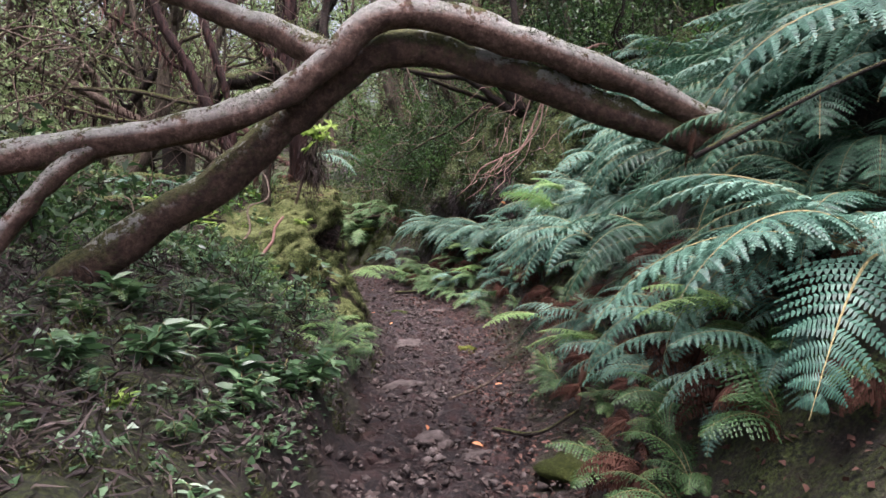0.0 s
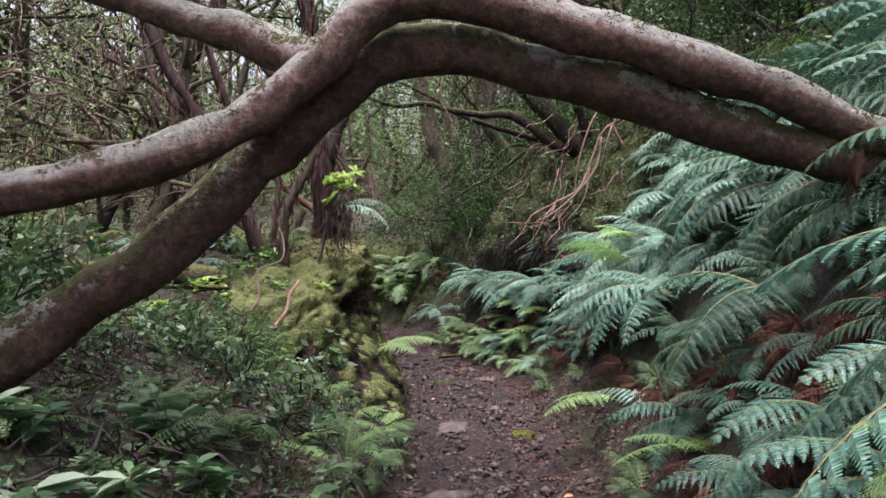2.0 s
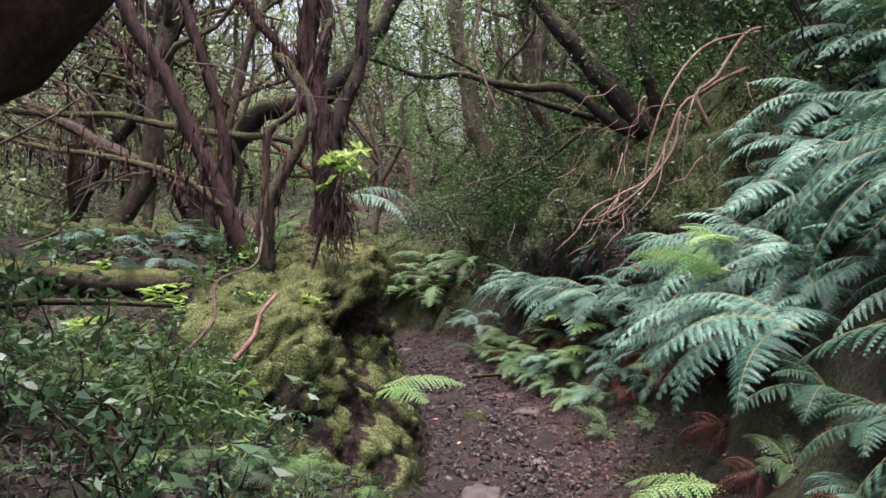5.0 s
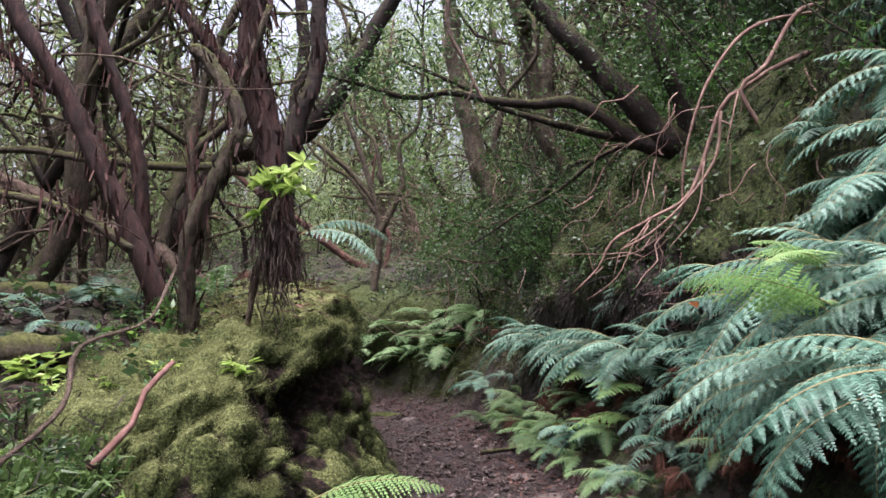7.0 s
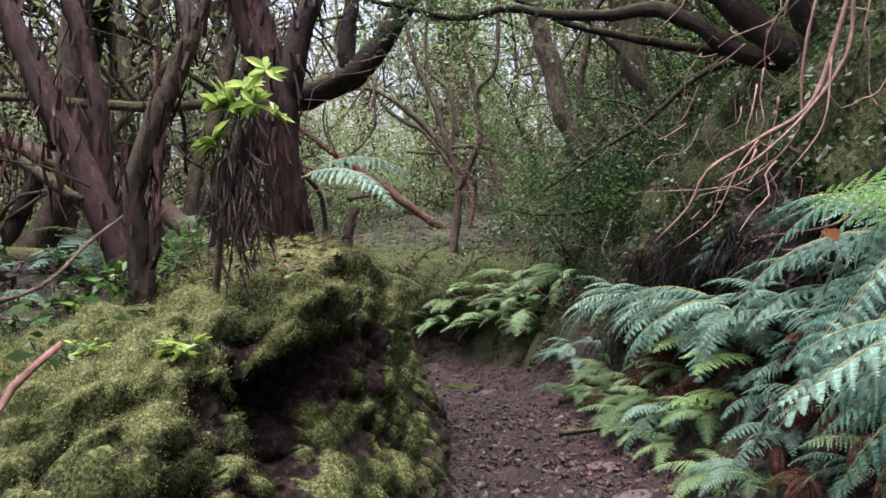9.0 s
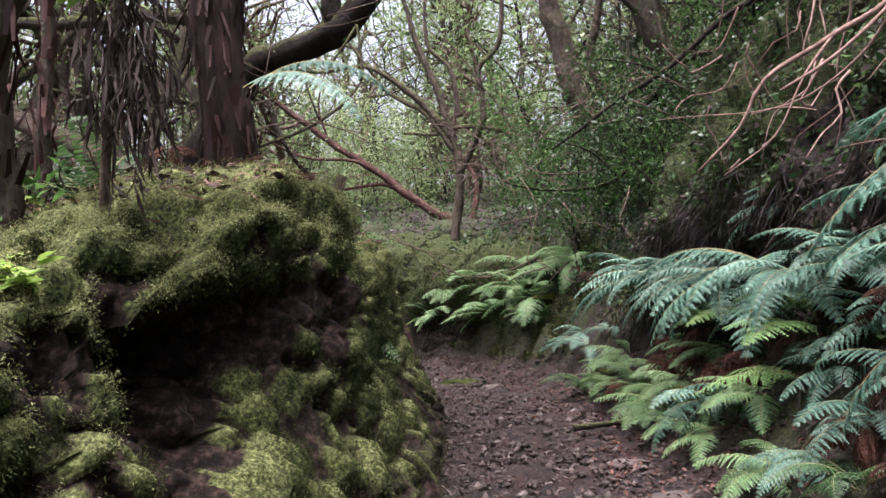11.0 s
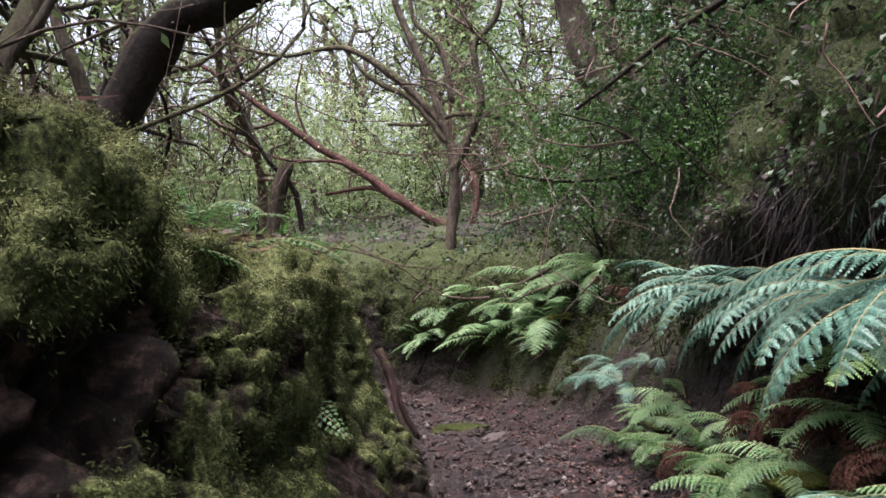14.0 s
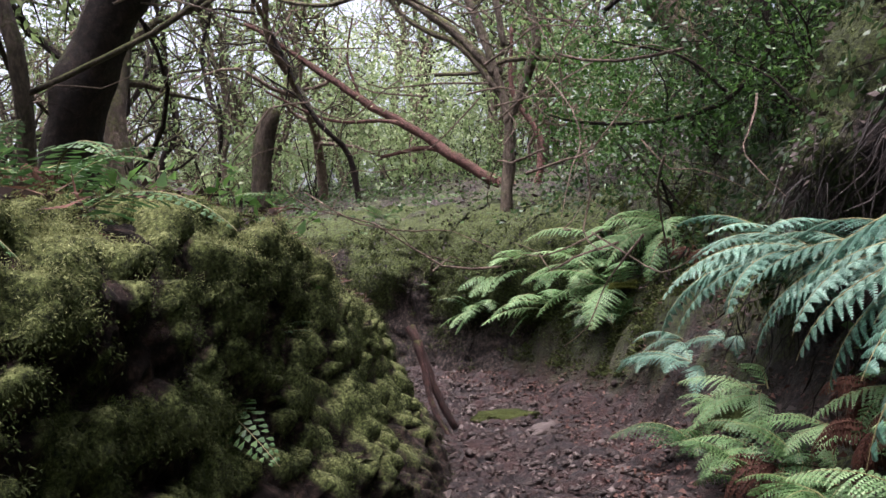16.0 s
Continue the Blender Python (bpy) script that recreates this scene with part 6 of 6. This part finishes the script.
for i, (x, y, w, d, h, mt, lb) in enumerate([
        (0.0, 4.75, 0.13, 0.1, 0.09, ROCK, "dark muddy stone half sunk in the path"), (0.3, 4.5, 0.16, 0.12, 0.04, ROCK, "flat mud-stained stone in the path"),
        (-0.3, 6.45, 0.22, 0.12, 0.1, ROCK, "dark muddy stone half sunk in the path"), (-0.05, 6.1, 0.1, 0.08, 0.06, ROCK, "small dark stone in the mud"),
        (0.3, 8.6, 0.12, 0.1, 0.09, MOSS, "rounded stone covered with green moss"), (-0.33, 8.8, 0.25, 0.14, 0.09, ROCK, "dark muddy stone half sunk in the path"),
        (-0.3, 12.6, 0.13, 0.1, 0.05, ROCK, "pale flat stone in the path"), (0.0, 11.8, 0.2, 0.13, 0.05, ROCK, "flat mud-stained stone in the path"),
        (-0.6, 11.4, 0.17, 0.2, 0.07, MOSS_SIDE, "low stone furred with dark moss"), (-1.6, 18.4, 0.2, 0.16, 0.1, MOSS, "rounded stone covered with green moss"),
        (-0.7, 14.0, 0.3, 0.22, 0.05, ROCK, "flat mud-stained stone in the path"), (-0.2, 14.2, 0.18, 0.16, 0.12, MOSS_SIDE, "low stone furred with dark moss"),
        (-0.5, 15.3, 0.26, 0.2, 0.16, MOSS_SIDE, "low stone furred with dark moss"), (0.1, 13.4, 0.17, 0.15, 0.14, MOSS, "rounded stone covered with green moss"),
        (-1.2, 15.6, 0.22, 0.15, 0.05, ROCK, "pale flat stone in the path"), (0.72, 4.1, 0.2, 0.16, 0.12, MOSS_SIDE, "low stone furred with dark moss"),
        (-2.6, 17.2, 0.3, 0.2, 0.1, MOSS_SIDE, "low stone furred with dark moss"), (-2.1, 16.7, 0.25, 0.12, 0.08, ROCK, "dark muddy stone half sunk in the path")]):
    stone("stone", x, y, w, d, h, mt, lb, i + 1)


def sticks():
    laid = [("fallen_stick", "bare reddish stick propped on the moss", [(-1.78, 8.0, 0.76), (-1.71, 8.2, 0.9), (-1.72, 8.33, 1.02), (-1.66, 8.48, 1.14)], 0.018, 0.012, STICK),
            ("fallen_stick", "reddish broken stick lying on the bank's moss", [(-2.4, 12.5, 1.36), (-2.15, 12.55, 1.36), (-1.9, 12.55, 1.33)], 0.016, 0.012, STICK),
            ("fallen_stick", "brown stick lying on the bank", [(-3.0, 12.9, 1.42), (-2.7, 12.9, 1.43), (-2.45, 12.9, 1.4)], 0.018, 0.014, BARK_DARK),
            ("fallen_branch", "dark fallen branch on top of the bank", [(-3.6, 14.0, 1.58), (-3.0, 14.0, 1.5), (-2.4, 14.0, 1.42)], 0.035, 0.025, BARK_DARK),
            ("tree_stump", "short broken stump on the bank", [(-3.3, 14.9, 1.2), (-3.22, 14.9, 1.75), (-3.12, 14.9, 2.02)], 0.06, 0.05, BARK_GREY),
            ("bare_root", "bare dark root running down the bank's corner", [(-3.3, 17.0, 0.4), (-3.2, 16.95, 0.2), (-3.12, 16.9, 0.0), (-3.02, 16.85, -0.2), (-2.88, 16.8, -0.45)], 0.045, 0.03, BARK_RED),
            ("bare_root", "bare dark root running down the bank's corner", [(-3.17, 16.8, 0.3), (-3.1, 16.75, 0.05), (-3.0, 16.65, -0.2), (-2.8, 16.5, -0.45)], 0.035, 0.02, BARK_RED),
            ("bare_root", "surface root crossing the muddy path", [(-0.75, 13.6, -0.27), (-0.3, 13.9, -0.26), (0.2, 14.0, -0.2)], 0.025, 0.015, BARK_DARK),
            ("fallen_stick", "thin pale stick on the path", [(0.1, 5.5, 0.03), (0.35, 5.9, 0.04), (0.55, 6.2, 0.12)], 0.012, 0.006, BARK_TWIG),
            ("fallen_stick", "dark stick at the path's edge", [(0.35, 4.75, 0.05), (0.6, 4.6, 0.08), (0.85, 4.7, 0.2)], 0.014, 0.008, BARK_DARK),
            ("bare_stick", "thin bare stick slanting among the ferns", [(0.95, 3.1, 1.62), (1.3, 3.1, 1.82), (1.7, 3.12, 2.02), (2.4, 3.2, 2.3)], 0.012, 0.008, BARK_DARK),
            ("fallen_branch", "crooked bare branch leaning on the bank", [(-2.0, 7.7, 0.8), (-1.9, 8.0, 1.0), (-1.98, 8.25, 1.22), (-1.86, 8.6, 1.32), (-1.95, 9.0, 1.5), (-2.1, 9.4, 1.62)], 0.013, 0.007, BARK_TWIG),
            ("fallen_branch", "thin dark branch lying over the herbs", [(-3.4, 7.6, 1.05), (-2.7, 7.7, 1.12), (-2.1, 7.9, 1.1)], 0.025, 0.015, BARK_DARK),
            ("mossy_log", "moss-wrapped log lying behind the bank", [(-4.2, 8.8, 1.35), (-3.4, 8.9, 1.4), (-2.6, 9.1, 1.35)], 0.09, 0.08, BARK_GREY),
            ("mossy_log", "moss-wrapped log lying behind the bank", [(-4.6, 10.4, 1.45), (-3.6, 10.5, 1.5), (-2.9, 10.7, 1.45)], 0.08, 0.07, BARK_GREY)]
    for k, (nm, lb, pts, r0, r1, mt) in enumerate(laid):
        if nm in ("fallen_stick", "fallen_branch", "mossy_log") and pts[0][1] > 8.7:
            pts = [(a, b, land1(a, b) + r0 + 0.04) for a, b, c in pts]
        x, y, z = pts[0]
        acc = ([], [])
        tube(acc, tapered([(a - x, b - y, c - z) for a, b, c in pts], r0, r1), 8 if r0 > 0.03 else 6, 0.07, 0.2, r0 * 0.4, k * 2.1)
        ob = part(nm, mesh(nm, *acc), mt)
        ob.location = (x, y, z)
        tagged(ob, lb, nm.split("_")[1])


sticks()


def thin_twigs():
    """Fine dead twigs between the trunks on the left and over the slope on the right."""
    rng = np.random.default_rng(91)
    v = ([], [])
    for k in range(520):
        if k < 330:
            x, y, z = rng.uniform(-8, -2.2), rng.uniform(6.5, 15), rng.uniform(1.2, 4.2)
        else:
            x, y = rng.uniform(-2.5, 2.0), rng.uniform(14, 22)
            z = land1(x, y) + rng.uniform(1.3, 3.4)
        p, d = np.array((x, y, z)), rng.normal(size=3) * np.array((1, 0.6, 0.5))
        d /= np.linalg.norm(d)
        q = [tuple(p)]
        for j in range(4):
            d = d + rng.normal(size=3) * 0.4
            d /= np.linalg.norm(d)
            p = p + d * rng.uniform(0.15, 0.4)
            q.append(tuple(p))
        tube(v, tapered(q, rng.uniform(0.004, 0.01), 0.002), 4, 0.15, 0.1, 0.0, k)
    tagged(part("dead_twigs", mesh("dead_twigs", *v), BARK_TWIG), "tangle of thin pale dead twigs between the trunks", "twigs", kind="stuff")


thin_twigs()


def far_wall_moss():
    """Moss on the low wall that faces the bend, and on the slope's foot and the left verge."""
    rng = np.random.default_rng(95)
    n = 18000
    s, u = rng.uniform(17.2, 23.5, n), rng.uniform(0.85, 2.0, n)
    xy = np.array([along(a, -b)[0] for a, b in zip(s, u)])
    xy = xy[[noise.noise((x * 1.7, y * 1.7, 0)) > -0.3 for x, y in xy]]
    e = 0.05
    z = land(xy[:, 0], xy[:, 1])
    nr = np.column_stack([-(land(xy[:, 0] + e, xy[:, 1]) - z) / e, -(land(xy[:, 0], xy[:, 1] + e) - z) / e, np.ones(len(xy))])
    nr /= np.linalg.norm(nr, axis=1, keepdims=True)
    moss_strands("far_wall_moss", np.column_stack([xy, z]), nr, 0.045, rng, "green moss on the low earth wall at the bend", 4, MOSS_BLADE_DARK_SHADED, 0.4)
    n = 15000
    s, u = rng.uniform(2.0, 8.6, n), -rng.uniform(0.55, 3.2, n)
    xy = np.array([along(a, -b)[0] for a, b in zip(s, u)])
    xy = xy[[noise.noise((x * 1.3, y * 1.3, 4)) > 0.02 for x, y in xy]]
    z = land(xy[:, 0], xy[:, 1])
    moss_strands("verge_moss", np.column_stack([xy, z]), np.tile((0.2, 0, 0.98), (len(xy), 1)), 0.03, rng, "low yellow-green moss on the verge above the path", 5, MOSS_BLADE)


far_wall_moss()


def ground_cover():
    """Small leaves of creeping plants and brown litter over the wood's floor."""
    rng = np.random.default_rng(97)
    for name, n, lo, hi, sz, material, label in (("creeping_leaves", 34000, 0.01, 0.28, 0.075, LEAF, "dark creeping undergrowth leaves on the wood's floor"), ("floor_litter", 26000, 0.0, 0.05, 0.09, DRY, "dead leaves covering the wood's floor")):
        y = rng.uniform(5, 34, n * 2)
        x = rng.uniform(-4 - y * 0.55, 3 + y * 0.3)
        u, s = trail_us(x, y)
        ok = ((u < -1.9) | (u > 1.3)) & ~((u > 0) & (y < 9.5) & (u < 3))
        if name == "creeping_leaves":
            ok &= np.array([noise.noise((a * 0.9, b * 0.9, 2)) > -0.12 for a, b in zip(x, y)])
        x, y = x[ok][:n], y[ok][:n]
        p = np.column_stack([x, y, land(x, y) + rng.uniform(lo, hi, len(x))])
        q = leaf_quads(p, rng.normal(size=(len(x), 3)) * np.array((1, 1, 0.4)), sz, 0.5, rng)
        tagged(part(name, quads(name, q), material), label, "undergrowth", kind="stuff")


ground_cover()


def clods():
    """Mud clods, grit and stone chips trodden into the path."""
    rng = np.random.default_rng(99)
    base = np.array([(1, 0, 0), (-1, 0, 0), (0, 1, 0), (0, -1, 0), (0, 0, 1), (0, 0, -1)], float)
    tri = [(0, 2, 4), (2, 1, 4), (1, 3, 4), (3, 0, 4), (2, 0, 5), (1, 2, 5), (3, 1, 5), (0, 3, 5)]
    n = 4200
    s, u = rng.uniform(2.5, 20, n), rng.normal(0, 0.4, n)
    xy = np.array([along(a, -b)[0] for a, b in zip(s, u)])
    z = land(xy[:, 0], xy[:, 1])
    v, f = [], []
    for i in range(n):
        r = 0.008 + 0.04 * rng.random() ** 3
        w = base * rng.uniform(0.6, 1.3, (6, 1)) * np.array((r, r, r * 0.6)) + rng.normal(size=(6, 3)) * r * 0.2
        a = rng.uniform(0, 6.28)
        w = w @ np.array(((math.cos(a), math.sin(a), 0), (-math.sin(a), math.cos(a), 0), (0, 0, 1)))
        k = len(v)
        v += (w + np.array((xy[i, 0], xy[i, 1], z[i] + 0.01))).tolist()
        f += [(k + a, k + b, k + c) for a, b, c in tri]
    tagged(part("mud_clods", mesh("mud_clods", v, f), ROCK), "dark mud clods and stone chips on the path", "mud", kind="stuff")


clods()


def cliff_cover():
    """Creepers, hanging dead stalks and litter on the steep undercut slope."""
    rng = np.random.default_rng(101)
    for name, n, s0, s1, u0, u1, sz, wd, down, material, label in (
            ("cliff_creepers", 17000, 8.6, 20.0, 1.35, 4.6, 0.07, 0.5, 0.5, LEAF, "dark creeping leaves hanging on the steep slope"),
            ("cliff_stalks", 8000, 8.6, 19.0, 1.2, 3.6, 0.22, 0.05, 1.6, ROT, "dry brown stalks and roots hanging down the steep slope"),
            ("cliff_moss", 9000, 8.6, 16.5, 1.3, 2.6, 0.06, 0.3, 0.8, MOSS_BLADE_DARK_SHADED, "dark moss on the steep undercut slope"),
            ("verge_straw", 5000, 1.5, 8.5, -2.6, -0.5, 0.16, 0.06, 0.5, ROT, "dead straw hanging over the bank's edge")):
        s, u = rng.uniform(s0, s1, n), rng.uniform(u0, u1, n)
        xy = np.array([along(a, -b)[0] for a, b in zip(s, u)])
        if name != "verge_straw":
            xy = xy[[noise.noise((x * 1.5, y * 1.5, sz * 90)) > -0.1 for x, y in xy]]
        m = len(xy)
        p = np.column_stack([xy, land(xy[:, 0], xy[:, 1]) + rng.uniform(0.0, 0.2, m)])
        p[:, 0] -= rng.uniform(0.0, 0.12, m)
        d = rng.normal(size=(m, 3)) * 0.6 + np.array((-0.25, -0.1, -down))
        tagged(part(name, quads(name, leaf_quads(p, d, sz, wd, rng)), material), label, "undergrowth", kind="stuff")


cliff_cover()
